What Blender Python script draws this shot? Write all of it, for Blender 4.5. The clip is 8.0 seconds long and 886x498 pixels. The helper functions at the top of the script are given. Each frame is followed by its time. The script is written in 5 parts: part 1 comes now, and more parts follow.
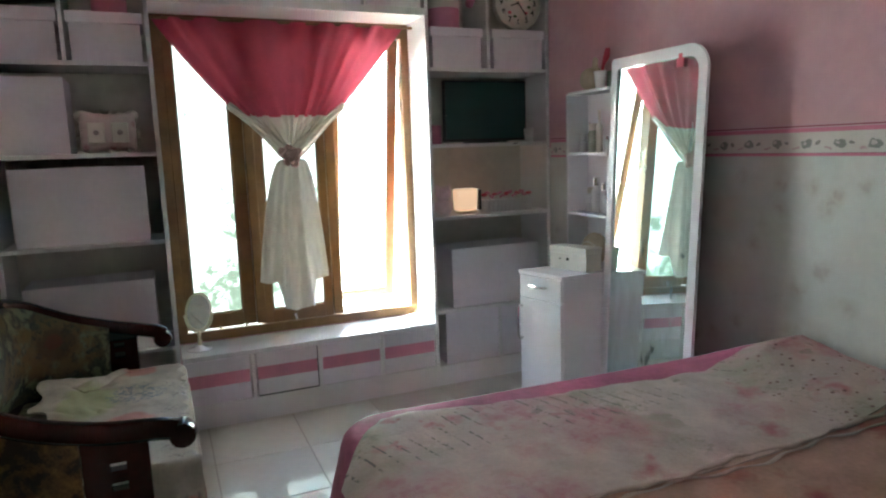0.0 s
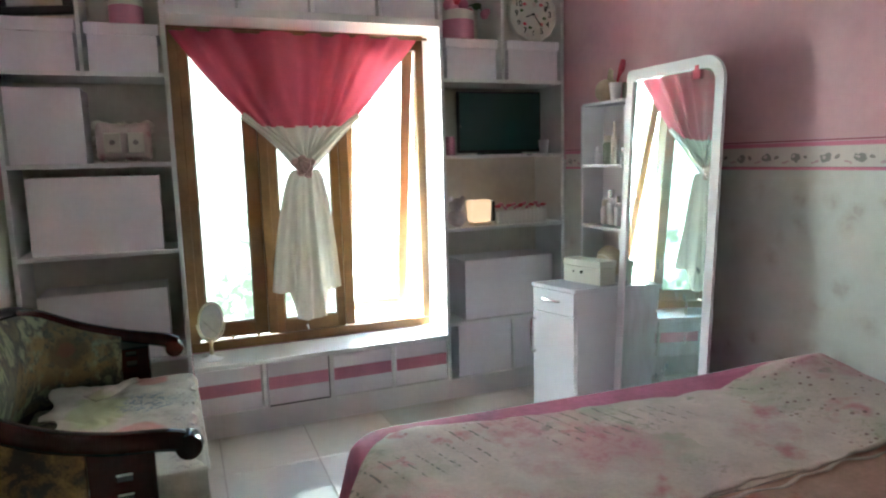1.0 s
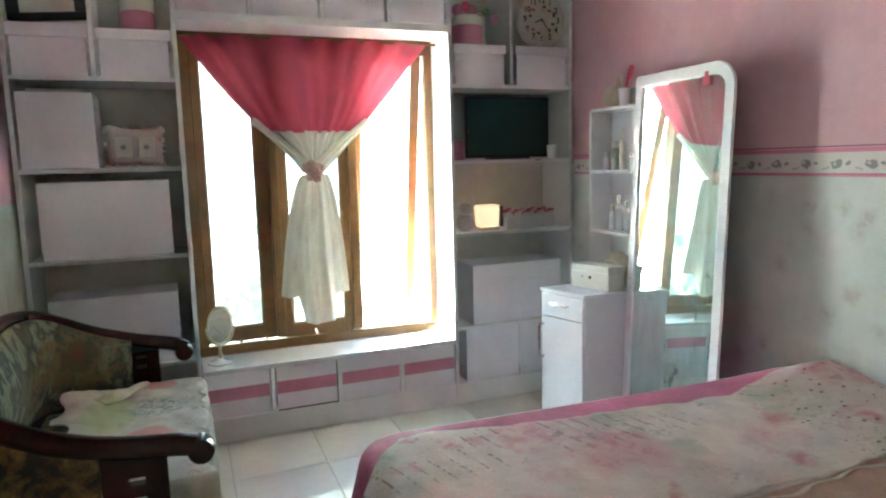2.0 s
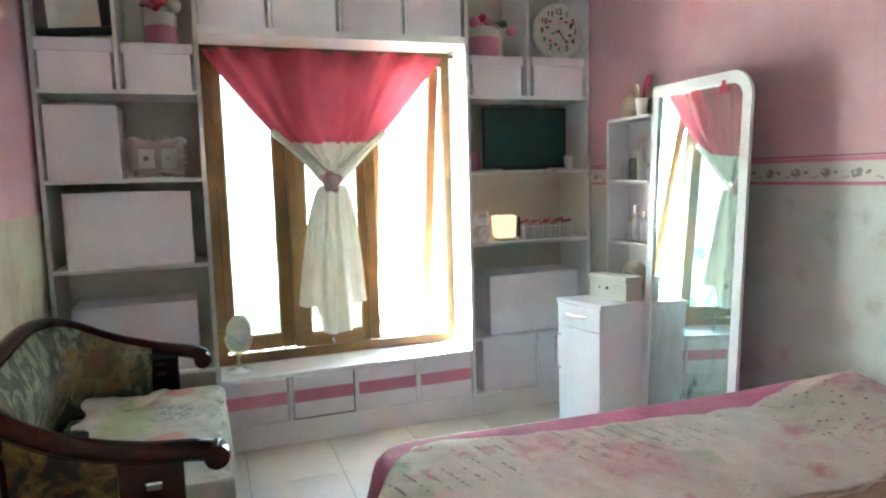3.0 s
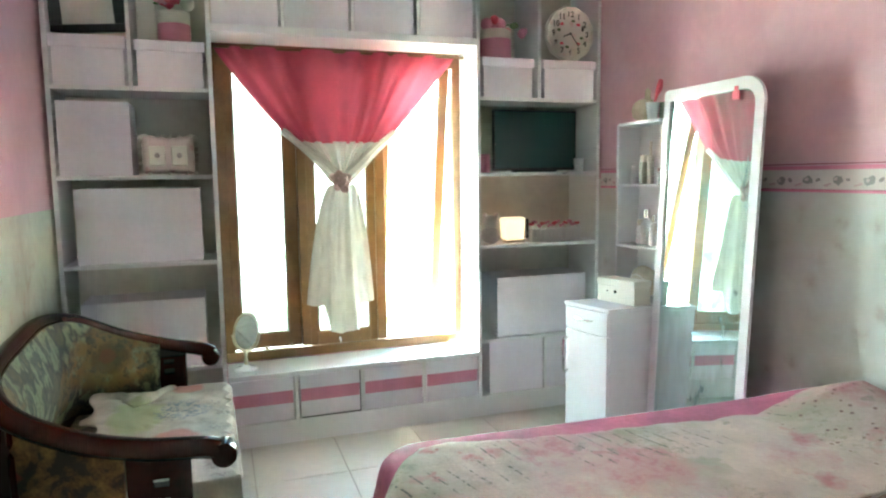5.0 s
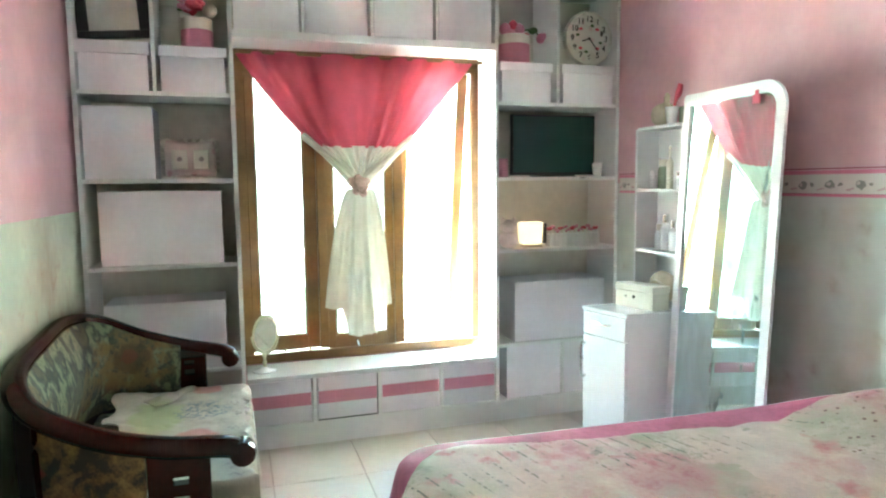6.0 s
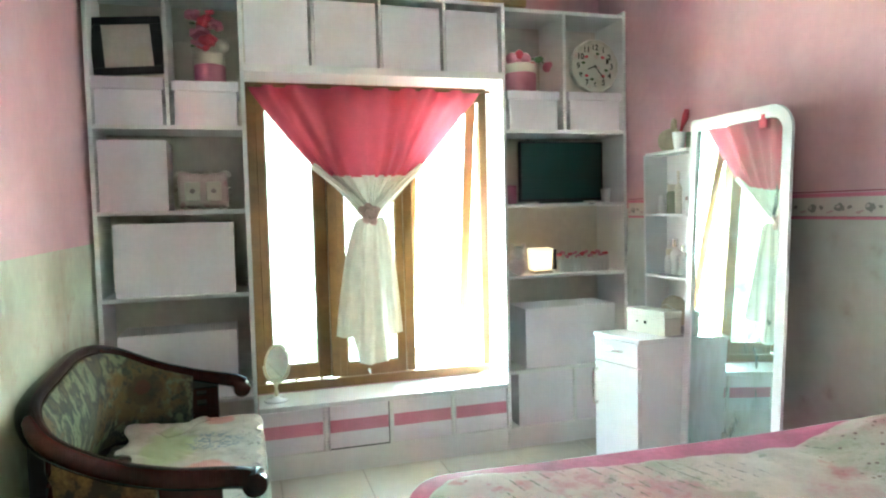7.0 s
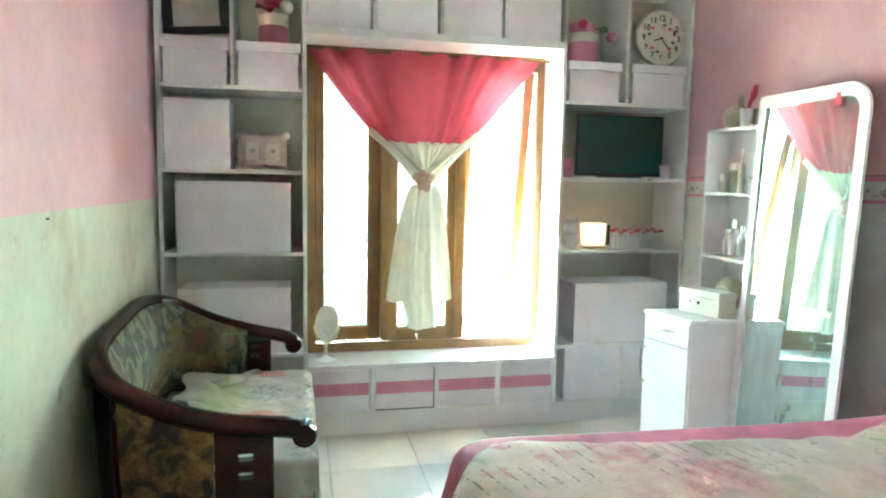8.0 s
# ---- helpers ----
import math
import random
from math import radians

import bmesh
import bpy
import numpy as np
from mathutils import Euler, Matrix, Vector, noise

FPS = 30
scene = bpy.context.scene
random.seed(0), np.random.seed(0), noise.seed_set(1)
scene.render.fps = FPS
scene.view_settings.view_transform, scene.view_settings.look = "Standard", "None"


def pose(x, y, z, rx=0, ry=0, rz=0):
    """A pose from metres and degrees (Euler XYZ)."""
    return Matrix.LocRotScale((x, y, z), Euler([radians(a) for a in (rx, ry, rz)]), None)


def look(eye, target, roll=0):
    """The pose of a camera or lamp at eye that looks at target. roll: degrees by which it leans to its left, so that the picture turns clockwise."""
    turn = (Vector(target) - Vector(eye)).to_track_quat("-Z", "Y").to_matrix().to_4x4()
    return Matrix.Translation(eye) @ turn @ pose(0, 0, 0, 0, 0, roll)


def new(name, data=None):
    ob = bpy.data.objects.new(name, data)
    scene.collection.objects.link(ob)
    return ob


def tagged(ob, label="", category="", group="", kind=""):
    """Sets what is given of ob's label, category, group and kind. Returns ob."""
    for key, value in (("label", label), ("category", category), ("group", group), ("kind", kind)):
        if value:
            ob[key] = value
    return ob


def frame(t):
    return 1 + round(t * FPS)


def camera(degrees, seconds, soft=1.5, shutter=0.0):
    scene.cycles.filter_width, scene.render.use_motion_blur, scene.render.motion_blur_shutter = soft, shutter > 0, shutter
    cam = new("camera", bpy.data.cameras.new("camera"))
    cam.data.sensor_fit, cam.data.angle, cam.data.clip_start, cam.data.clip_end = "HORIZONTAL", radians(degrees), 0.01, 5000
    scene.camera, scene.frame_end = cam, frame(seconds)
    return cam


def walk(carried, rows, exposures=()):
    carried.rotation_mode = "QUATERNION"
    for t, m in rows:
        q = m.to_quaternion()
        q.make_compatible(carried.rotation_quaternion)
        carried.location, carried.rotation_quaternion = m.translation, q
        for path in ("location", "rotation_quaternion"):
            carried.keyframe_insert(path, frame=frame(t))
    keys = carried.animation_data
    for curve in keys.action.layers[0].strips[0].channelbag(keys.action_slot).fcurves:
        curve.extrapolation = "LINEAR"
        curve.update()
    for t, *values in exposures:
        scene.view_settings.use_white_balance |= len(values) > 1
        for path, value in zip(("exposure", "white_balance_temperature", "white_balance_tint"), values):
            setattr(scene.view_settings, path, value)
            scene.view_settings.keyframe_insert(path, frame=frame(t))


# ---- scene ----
cam = camera(67.9, 8.0, soft=2.2)
PATH = [
    (0, (-0.002, -0.23, 1.5), (0.771, 1.59, 1.2), -1.9),
    (0.5, (0.018, -0.208, 1.501), (0.77, 1.624, 1.219), -1.5),
    (1, (0.03, -0.218, 1.508), (0.758, 1.625, 1.238), -1.6),
    (1.5, (0.0, -0.208, 1.522), (0.732, 1.634, 1.25), -1.3),
    (3, (0.02, -0.232, 1.501), (0.682, 1.642, 1.283), -1.6),
    (3.5, (0.007, -0.228, 1.504), (0.654, 1.652, 1.285), -1.1),
    (4, (0.004, -0.228, 1.511), (0.661, 1.649, 1.295), -1.1),
    (4.5, (0.01, -0.227, 1.514), (0.67, 1.648, 1.293), -0.9),
    (6, (0.008, -0.239, 1.501), (0.601, 1.661, 1.3), -0.6),
    (6.5, (0.006, -0.247, 1.512), (0.591, 1.66, 1.361), -1.0),
    (7, (0.006, -0.254, 1.507), (0.572, 1.661, 1.387), -1.4),
    (7.5, (-0.006, -0.256, 1.515), (0.525, 1.667, 1.376), -0.8),
    (8, (-0.014, -0.258, 1.483), (0.408, 1.687, 1.282), 1.0),
]
LIGHTNESS = [(0.0, -0.26), (0.5, -0.01), (1.0, 0.20), (1.5, 0.36), (3.0, 0.76), (3.5, 0.90), (4.0, 0.92), (4.5, 0.97),
             (6.0, 1.26), (6.5, 1.31), (7.0, 1.22), (7.5, 1.24), (8.0, 1.33)]
DAYLIGHT = 5.95  # stops from the sunlit yard to the dim room
BALANCE = [(t, stops + DAYLIGHT, 6280 - 8 * t, -2.6 - 2.5 * t) for t, stops in LIGHTNESS]
walk(cam, [(t, look(eye, target, roll)) for t, eye, target, roll in PATH], BALANCE)

# ---- world, sun, large lights ----
world = bpy.data.worlds.new("sky")
scene.world = world
world.use_nodes = True
wn = world.node_tree.nodes
sky = wn.new("ShaderNodeTexSky")
sky.sky_type, sky.sun_disc = "NISHITA", False
sky.sun_elevation, sky.sun_rotation = radians(63), radians(-77)
wn["Background"].inputs["Strength"].default_value = 0.15
world.node_tree.links.new(sky.outputs["Color"], wn["Background"].inputs["Color"])

sun = new("sun", bpy.data.lights.new("sun", "SUN"))
sun.data.energy, sun.data.angle, sun.data.color = 5.0, radians(0.6), (1.0, 0.95, 0.87)
sun.matrix_basis = look((-5.0, 4.95, 10.5), (0.0, 3.8, 0.5))


# ---- builders ----
ORI = {}


def thing(name, loc, label, category, group="", kind=""):
    ob = new(name)
    ob.location = loc
    ob.empty_display_size = 0.05
    ORI[ob] = Vector(loc)
    return tagged(ob, label, category, group, kind)


def part(name, bm, material, parent=None, label="", smooth=False, angle=0.6):
    """One mesh object from a bmesh in world coordinates, under a thing or a part."""
    if parent is not None:
        bmesh.ops.translate(bm, verts=bm.verts, vec=-ORI[parent])
    me = bpy.data.meshes.new(name)
    bmesh.ops.recalc_face_normals(bm, faces=bm.faces)
    bm.to_mesh(me)
    bm.free()
    me.materials.append(material)
    if smooth:
        me.shade_smooth()
        me.set_sharp_from_angle(angle=angle)
    ob = new(name, me)
    if parent is not None:
        ob.parent = parent
        ORI[ob] = ORI[parent]
    if label:
        ob["label"] = label
    return ob


def solo(name, bm, material, label, category, group="", kind="", smooth=False):
    return tagged(part(name, bm, material, None, "", smooth), label, category, group, kind)


def box(x0, x1, y0, y1, z0, z1, bevel=0.0, seg=1, bm=None):
    b = bmesh.new()
    bmesh.ops.create_cube(b, size=1.0)
    for v in b.verts:
        v.co = ((x0 + x1) / 2 + v.co.x * (x1 - x0), (y0 + y1) / 2 + v.co.y * (y1 - y0), (z0 + z1) / 2 + v.co.z * (z1 - z0))
    if bevel:
        bmesh.ops.bevel(b, geom=list(b.edges), offset=bevel, segments=seg, profile=0.5, affect="EDGES")
    return merge(bm, b) if bm is not None else b


def merge(into, b):
    me = bpy.data.meshes.new("tmp")
    b.to_mesh(me)
    b.free()
    into.from_mesh(me)
    bpy.data.meshes.remove(me)
    return into


def lathe(profile, centre, seg=32, bm=None, axis="z"):
    """A turned body from (radius, height) pairs."""
    b = bmesh.new()
    rings = []
    for r, hgt in profile:
        ring = []
        for k in range(seg):
            a = 2 * math.pi * k / seg
            p = Vector((r * math.cos(a), r * math.sin(a), hgt))
            if axis == "y":
                p = Vector((p.x, -p.z, p.y))
            elif axis == "x":
                p = Vector((p.z, p.x, p.y))
            ring.append(b.verts.new(Vector(centre) + p))
        rings.append(ring)
    for a, c in zip(rings, rings[1:]):
        for k in range(seg):
            b.faces.new((a[k], a[(k + 1) % seg], c[(k + 1) % seg], c[k]))
    b.faces.new(rings[0])
    b.faces.new(rings[-1])
    return merge(bm, b) if bm is not None else b


def smooth_path(points, n):
    """n + 1 points on a Catmull-Rom curve through the given tuples."""
    pts = [np.array(p, float) for p in points]
    pts = [2 * pts[0] - pts[1]] + pts + [2 * pts[-1] - pts[-2]]
    out = []
    for k in range(n + 1):
        s = k / n * (len(pts) - 3)
        i = min(int(s), len(pts) - 4)
        u = s - i
        a, b, c, d = pts[i:i + 4]
        out.append(0.5 * (2 * b + (c - a) * u + (2 * a - 5 * b + 4 * c - d) * u * u + (3 * b - a - 3 * c + d) * u ** 3))
    return out


def tube(points, n=40, seg=12, squash=1.0, bm=None):
    """A round bar along points (x, y, z, radius)."""
    b = bmesh.new()
    path = smooth_path(points, n)
    rings = []
    for k, p in enumerate(path):
        q0, q1 = path[max(0, k - 1)], path[min(n, k + 1)]
        way = Vector((q1 - q0)[:3]).normalized()
        side = way.cross(Vector((0, 0, 1)))
        side = side.normalized() if side.length > 1e-3 else Vector((1, 0, 0))
        up = side.cross(way).normalized()
        ring = []
        for j in range(seg):
            a = 2 * math.pi * j / seg
            ring.append(b.verts.new(Vector(p[:3]) + side * math.cos(a) * p[3] + up * math.sin(a) * p[3] * squash))
        rings.append(ring)
    for r0, r1 in zip(rings, rings[1:]):
        for j in range(seg):
            b.faces.new((r0[j], r0[(j + 1) % seg], r1[(j + 1) % seg], r1[j]))
    b.faces.new(rings[0])
    b.faces.new(rings[-1])
    return merge(bm, b) if bm is not None else b


def sheet(fn, nu, nv, thick=0.0):
    """A grid surface fn(u, v); with a thickness it is closed into a body."""
    b = bmesh.new()
    g = [[b.verts.new(fn(i / nu, j / nv)) for j in range(nv + 1)] for i in range(nu + 1)]
    for i in range(nu):
        for j in range(nv):
            b.faces.new((g[i][j], g[i + 1][j], g[i + 1][j + 1], g[i][j + 1]))
    if thick:
        bmesh.ops.recalc_face_normals(b, faces=b.faces)
        bmesh.ops.solidify(b, geom=list(b.faces), thickness=thick)
    return b


# ---- materials ----
def material(name, base, rough=0.5, metal=0.0, var=0.12, scale=6.0, bump=0.0, bump_scale=60.0, coat=0.0, second=None, spec=0.5):
    """Paint, wood, metal and cloth alike: a base colour with broad and fine variation and a fine relief."""
    m = bpy.data.materials.new(name)
    m.use_nodes = True
    nt = m.node_tree
    bs = nt.nodes["Principled BSDF"]
    tc = nt.nodes.new("ShaderNodeTexCoord")
    co = tc.outputs["Object"]
    n1 = nt.nodes.new("ShaderNodeTexNoise")
    n1.inputs["Scale"].default_value, n1.inputs["Detail"].default_value = scale, 6
    n2 = nt.nodes.new("ShaderNodeTexNoise")
    n2.inputs["Scale"].default_value, n2.inputs["Detail"].default_value = scale * 9, 3
    nt.links.new(co, n1.inputs["Vector"])
    nt.links.new(co, n2.inputs["Vector"])
    add = nt.nodes.new("ShaderNodeMix")
    add.inputs[0].default_value = 0.3
    nt.links.new(n1.outputs["Fac"], add.inputs[2])
    nt.links.new(n2.outputs["Fac"], add.inputs[3])
    ramp = nt.nodes.new("ShaderNodeValToRGB")
    lo = second or tuple(c * (1 - var) for c in base)
    hi = base if second else tuple(min(1, c * (1 + var * 0.6)) for c in base)
    ramp.color_ramp.elements[0].position, ramp.color_ramp.elements[1].position = 0.35, 0.65
    ramp.color_ramp.elements[0].color, ramp.color_ramp.elements[1].color = (*lo, 1), (*hi, 1)
    nt.links.new(add.outputs[0], ramp.inputs["Fac"])
    nt.links.new(ramp.outputs["Color"], bs.inputs["Base Color"])
    rr = nt.nodes.new("ShaderNodeMapRange")
    rr.inputs["To Min"].default_value, rr.inputs["To Max"].default_value = max(0.02, rough * 0.8), min(1, rough * 1.2)
    nt.links.new(n1.outputs["Fac"], rr.inputs["Value"])
    nt.links.new(rr.outputs["Result"], bs.inputs["Roughness"])
    bs.inputs["Metallic"].default_value = metal
    bs.inputs["Coat Weight"].default_value = coat
    bs.inputs["Specular IOR Level"].default_value = spec
    if bump:
        nb = nt.nodes.new("ShaderNodeTexNoise")
        nb.inputs["Scale"].default_value, nb.inputs["Detail"].default_value = bump_scale, 4
        nt.links.new(co, nb.inputs["Vector"])
        bp = nt.nodes.new("ShaderNodeBump")
        bp.inputs["Strength"].default_value, bp.inputs["Distance"].default_value = bump, 0.004
        nt.links.new(nb.outputs["Fac"], bp.inputs["Height"])
        nt.links.new(bp.outputs["Normal"], bs.inputs["Normal"])
    return m


def node(nt, kind, **inputs):
    n = nt.nodes.new(kind)
    for key, value in inputs.items():
        n.inputs[key.replace("_", " ")].default_value = value
    return n


def layer(m, mask, colour):
    """Lays a colour over the base colour where the mask output is 1."""
    nt = m.node_tree
    bs = nt.nodes["Principled BSDF"]
    mix = nt.nodes.new("ShaderNodeMix")
    mix.data_type = "RGBA"
    nt.links.new(mask, mix.inputs["Factor"])
    nt.links.new(bs.inputs["Base Color"].links[0].from_socket, mix.inputs["A"])
    mix.inputs["B"].default_value = (*colour, 1)
    nt.links.new(mix.outputs["Result"], bs.inputs["Base Color"])


def spots(m, scale, lo, hi, offset=(0, 0, 0), squash=(1, 1, 1), ragged=0.35, gate=0.0, gate_scale=1.0):
    """A mask of ragged blotches, one to a cell; gate keeps only some of them."""
    nt = m.node_tree
    tc = nt.nodes.new("ShaderNodeTexCoord")
    mp = nt.nodes.new("ShaderNodeMapping")
    mp.inputs["Location"].default_value, mp.inputs["Scale"].default_value = offset, squash
    nt.links.new(tc.outputs["Object"], mp.inputs["Vector"])
    wob = node(nt, "ShaderNodeTexNoise", Scale=scale * 3.2, Detail=4.0)
    nt.links.new(mp.outputs["Vector"], wob.inputs["Vector"])
    addv = nt.nodes.new("ShaderNodeVectorMath")
    addv.operation = "MULTIPLY_ADD"
    addv.inputs[1].default_value = (ragged / scale,) * 3
    nt.links.new(wob.outputs["Color"], addv.inputs[0])
    nt.links.new(mp.outputs["Vector"], addv.inputs[2])
    vor = node(nt, "ShaderNodeTexVoronoi", Scale=scale)
    nt.links.new(addv.outputs["Vector"], vor.inputs["Vector"])
    rng = nt.nodes.new("ShaderNodeMapRange")
    rng.inputs["From Min"].default_value, rng.inputs["From Max"].default_value = hi, lo
    nt.links.new(vor.outputs["Distance"], rng.inputs["Value"])
    out = rng.outputs["Result"]
    if gate:
        sep = nt.nodes.new("ShaderNodeSeparateColor")
        nt.links.new(vor.outputs["Color"], sep.inputs["Color"])
        gt = nt.nodes.new("ShaderNodeMath")
        gt.operation = "GREATER_THAN"
        gt.inputs[1].default_value = gate
        nt.links.new(sep.outputs[0], gt.inputs[0])
        mul = nt.nodes.new("ShaderNodeMath")
        mul.operation = "MULTIPLY"
        nt.links.new(out, mul.inputs[0])
        nt.links.new(gt.outputs[0], mul.inputs[1])
        out = mul.outputs[0]
    return out


def scaled(m, mask, k):
    mul = m.node_tree.nodes.new("ShaderNodeMath")
    mul.operation = "MULTIPLY"
    mul.inputs[1].default_value = k
    m.node_tree.links.new(mask, mul.inputs[0])
    return mul.outputs[0]


def see_through(m, weight, colour):
    """Thin cloth: part of the light passes."""
    nt = m.node_tree
    bs = nt.nodes["Principled BSDF"]
    tr = nt.nodes.new("ShaderNodeBsdfTranslucent")
    tr.inputs["Color"].default_value = (*colour, 1)
    mx = nt.nodes.new("ShaderNodeMixShader")
    mx.inputs[0].default_value = weight
    nt.links.new(bs.outputs[0], mx.inputs[1])
    nt.links.new(tr.outputs[0], mx.inputs[2])
    nt.links.new(mx.outputs[0], nt.nodes["Material Output"].inputs["Surface"])


def glow(name, colour, strength):
    m = bpy.data.materials.new(name)
    m.use_nodes = True
    bs = m.node_tree.nodes["Principled BSDF"]
    bs.inputs["Base Color"].default_value = (*colour, 1)
    bs.inputs["Emission Color"].default_value = (*colour, 1)
    bs.inputs["Emission Strength"].default_value = strength
    return m


WHITE = material("white_board", (0.78, 0.78, 0.77), 0.38, var=0.05, scale=3, bump=0.04, bump_scale=90)
BACKING = material("beige_backing_board", (0.66, 0.62, 0.55), 0.6, var=0.12, scale=3, bump=0.06, bump_scale=70)
CARTON = material("white_carton", (0.81, 0.78, 0.82), 0.55, var=0.06, scale=5, bump=0.08, bump_scale=120)
PINKBAND = material("pink_band", (0.62, 0.20, 0.30), 0.5, var=0.10, scale=8)
BOXBAND = material("faded_pink_band", (0.60, 0.23, 0.31), 0.55, var=0.10, scale=8)
SILL = material("sill_board", (0.74, 0.75, 0.76), 0.22, var=0.04, scale=4, coat=0.2)
VENEER = material("white_lacquer", (0.82, 0.82, 0.84), 0.18, var=0.04, scale=4, coat=0.3)
TIMBER = material("window_timber", (0.26, 0.138, 0.052), 0.36, var=0.3, scale=7, bump=0.12, bump_scale=50, second=(0.17, 0.088, 0.033))
DARKWOOD = material("polished_dark_wood", (0.042, 0.008, 0.005), 0.14, var=0.3, scale=5, coat=0.05, second=(0.022, 0.005, 0.003), spec=0.25)
STEEL = material("chrome", (0.75, 0.75, 0.76), 0.18, metal=1.0, var=0.05)
BLACK = material("black_plastic", (0.012, 0.013, 0.015), 0.35, var=0.2)
CREAMY = material("cream_plastic", (0.62, 0.58, 0.50), 0.35, var=0.06)
ROSE = material("rose_red", (0.55, 0.06, 0.10), 0.6, var=0.25, scale=30)
PINK = material("pink_paper", (0.55, 0.20, 0.28), 0.6, var=0.12, scale=9)
LEAF = material("leaf_green", (0.06, 0.11, 0.03), 0.6, var=0.3, scale=20)

TILE = material("glazed_tile", (0.74, 0.72, 0.64), 0.09, var=0.07, scale=2.5, coat=0.3)
GROUT = material("grout", (0.50, 0.46, 0.39), 0.8, var=0.15, scale=20)


def speckled(m, mask, scale, lo, hi):
    """Breaks a mask up into fine dots and flecks."""
    nt = m.node_tree
    tc = nt.nodes.new("ShaderNodeTexCoord")
    n = node(nt, "ShaderNodeTexNoise", Scale=scale, Detail=3.0, Roughness=0.7)
    nt.links.new(tc.outputs["Object"], n.inputs["Vector"])
    r = nt.nodes.new("ShaderNodeMapRange")
    r.inputs["From Min"].default_value, r.inputs["From Max"].default_value = lo, hi
    nt.links.new(n.outputs["Fac"], r.inputs["Value"])
    mul = nt.nodes.new("ShaderNodeMath")
    mul.operation = "MULTIPLY"
    nt.links.new(mask, mul.inputs[0])
    nt.links.new(r.outputs["Result"], mul.inputs[1])
    return mul.outputs[0]


def within(m, mask, axis, lo, hi):
    """Keeps a mask to one side of a line across the thing."""
    nt = m.node_tree
    tc = nt.nodes.new("ShaderNodeTexCoord")
    sep = nt.nodes.new("ShaderNodeSeparateXYZ")
    nt.links.new(tc.outputs["Object"], sep.inputs[0])
    r = nt.nodes.new("ShaderNodeMapRange")
    r.inputs["From Min"].default_value, r.inputs["From Max"].default_value = lo, hi
    nt.links.new(sep.outputs[axis], r.inputs["Value"])
    mul = nt.nodes.new("ShaderNodeMath")
    mul.operation = "MULTIPLY"
    nt.links.new(mask, mul.inputs[0])
    nt.links.new(r.outputs["Result"], mul.inputs[1])
    return mul.outputs[0]


WALL_PINK = material("pink_wallpaper", (0.62, 0.355, 0.400), 0.62, var=0.10, scale=2.2, bump=0.10, bump_scale=45)
layer(WALL_PINK, scaled(WALL_PINK, spots(WALL_PINK, 3.2, 0.05, 0.42, ragged=0.5), 0.35), (0.68, 0.46, 0.50))
WALL_PALE = material("pale_wallpaper", (0.63, 0.645, 0.61), 0.62, var=0.10, scale=2.0, bump=0.10, bump_scale=45)
layer(WALL_PALE, scaled(WALL_PALE, spots(WALL_PALE, 7.0, 0.08, 0.34, ragged=0.5, gate=0.45), 0.35), (0.42, 0.38, 0.30))
layer(WALL_PALE, scaled(WALL_PALE, spots(WALL_PALE, 7.0, 0.02, 0.16, ragged=0.5, gate=0.55), 0.45), (0.44, 0.37, 0.38))
layer(WALL_PALE, scaled(WALL_PALE, spots(WALL_PALE, 1.9, 0.05, 0.55, offset=(0.4, 0.9, 0.7), ragged=1.0, gate=0.55), 0.30), (0.40, 0.33, 0.24))
BORDER = material("border_paper", (0.64, 0.58, 0.55), 0.6, var=0.06, scale=8)

def motif(m, period, start, height, wide, high, ragged):
    """A row of ragged printed leaves along the y axis, one to a period."""
    nt = m.node_tree
    tc = nt.nodes.new("ShaderNodeTexCoord")
    wob = node(nt, "ShaderNodeTexNoise", Scale=38.0, Detail=3.0)
    nt.links.new(tc.outputs["Object"], wob.inputs["Vector"])
    mv = nt.nodes.new("ShaderNodeVectorMath")
    mv.operation = "MULTIPLY_ADD"
    mv.inputs[1].default_value = (ragged,) * 3
    nt.links.new(wob.outputs["Color"], mv.inputs[0])
    nt.links.new(tc.outputs["Object"], mv.inputs[2])
    sep = nt.nodes.new("ShaderNodeSeparateXYZ")
    nt.links.new(mv.outputs["Vector"], sep.inputs[0])

    def calc(op, a, b):
        n = nt.nodes.new("ShaderNodeMath")
        n.operation = op
        for k, val in enumerate((a, b)):
            if isinstance(val, float):
                n.inputs[k].default_value = val
            else:
                nt.links.new(val, n.inputs[k])
        return n.outputs[0]

    u = calc("PINGPONG", calc("SUBTRACT", sep.outputs[1], start), period / 2)
    w = calc("SUBTRACT", sep.outputs[2], height)
    u2, w2 = calc("DIVIDE", u, wide), calc("DIVIDE", w, high)
    d = calc("ADD", calc("MULTIPLY", u2, u2), calc("MULTIPLY", w2, w2))
    rng = nt.nodes.new("ShaderNodeMapRange")
    rng.inputs["From Min"].default_value, rng.inputs["From Max"].default_value = 1.1, 0.7
    nt.links.new(d, rng.inputs["Value"])
    return rng.outputs["Result"]


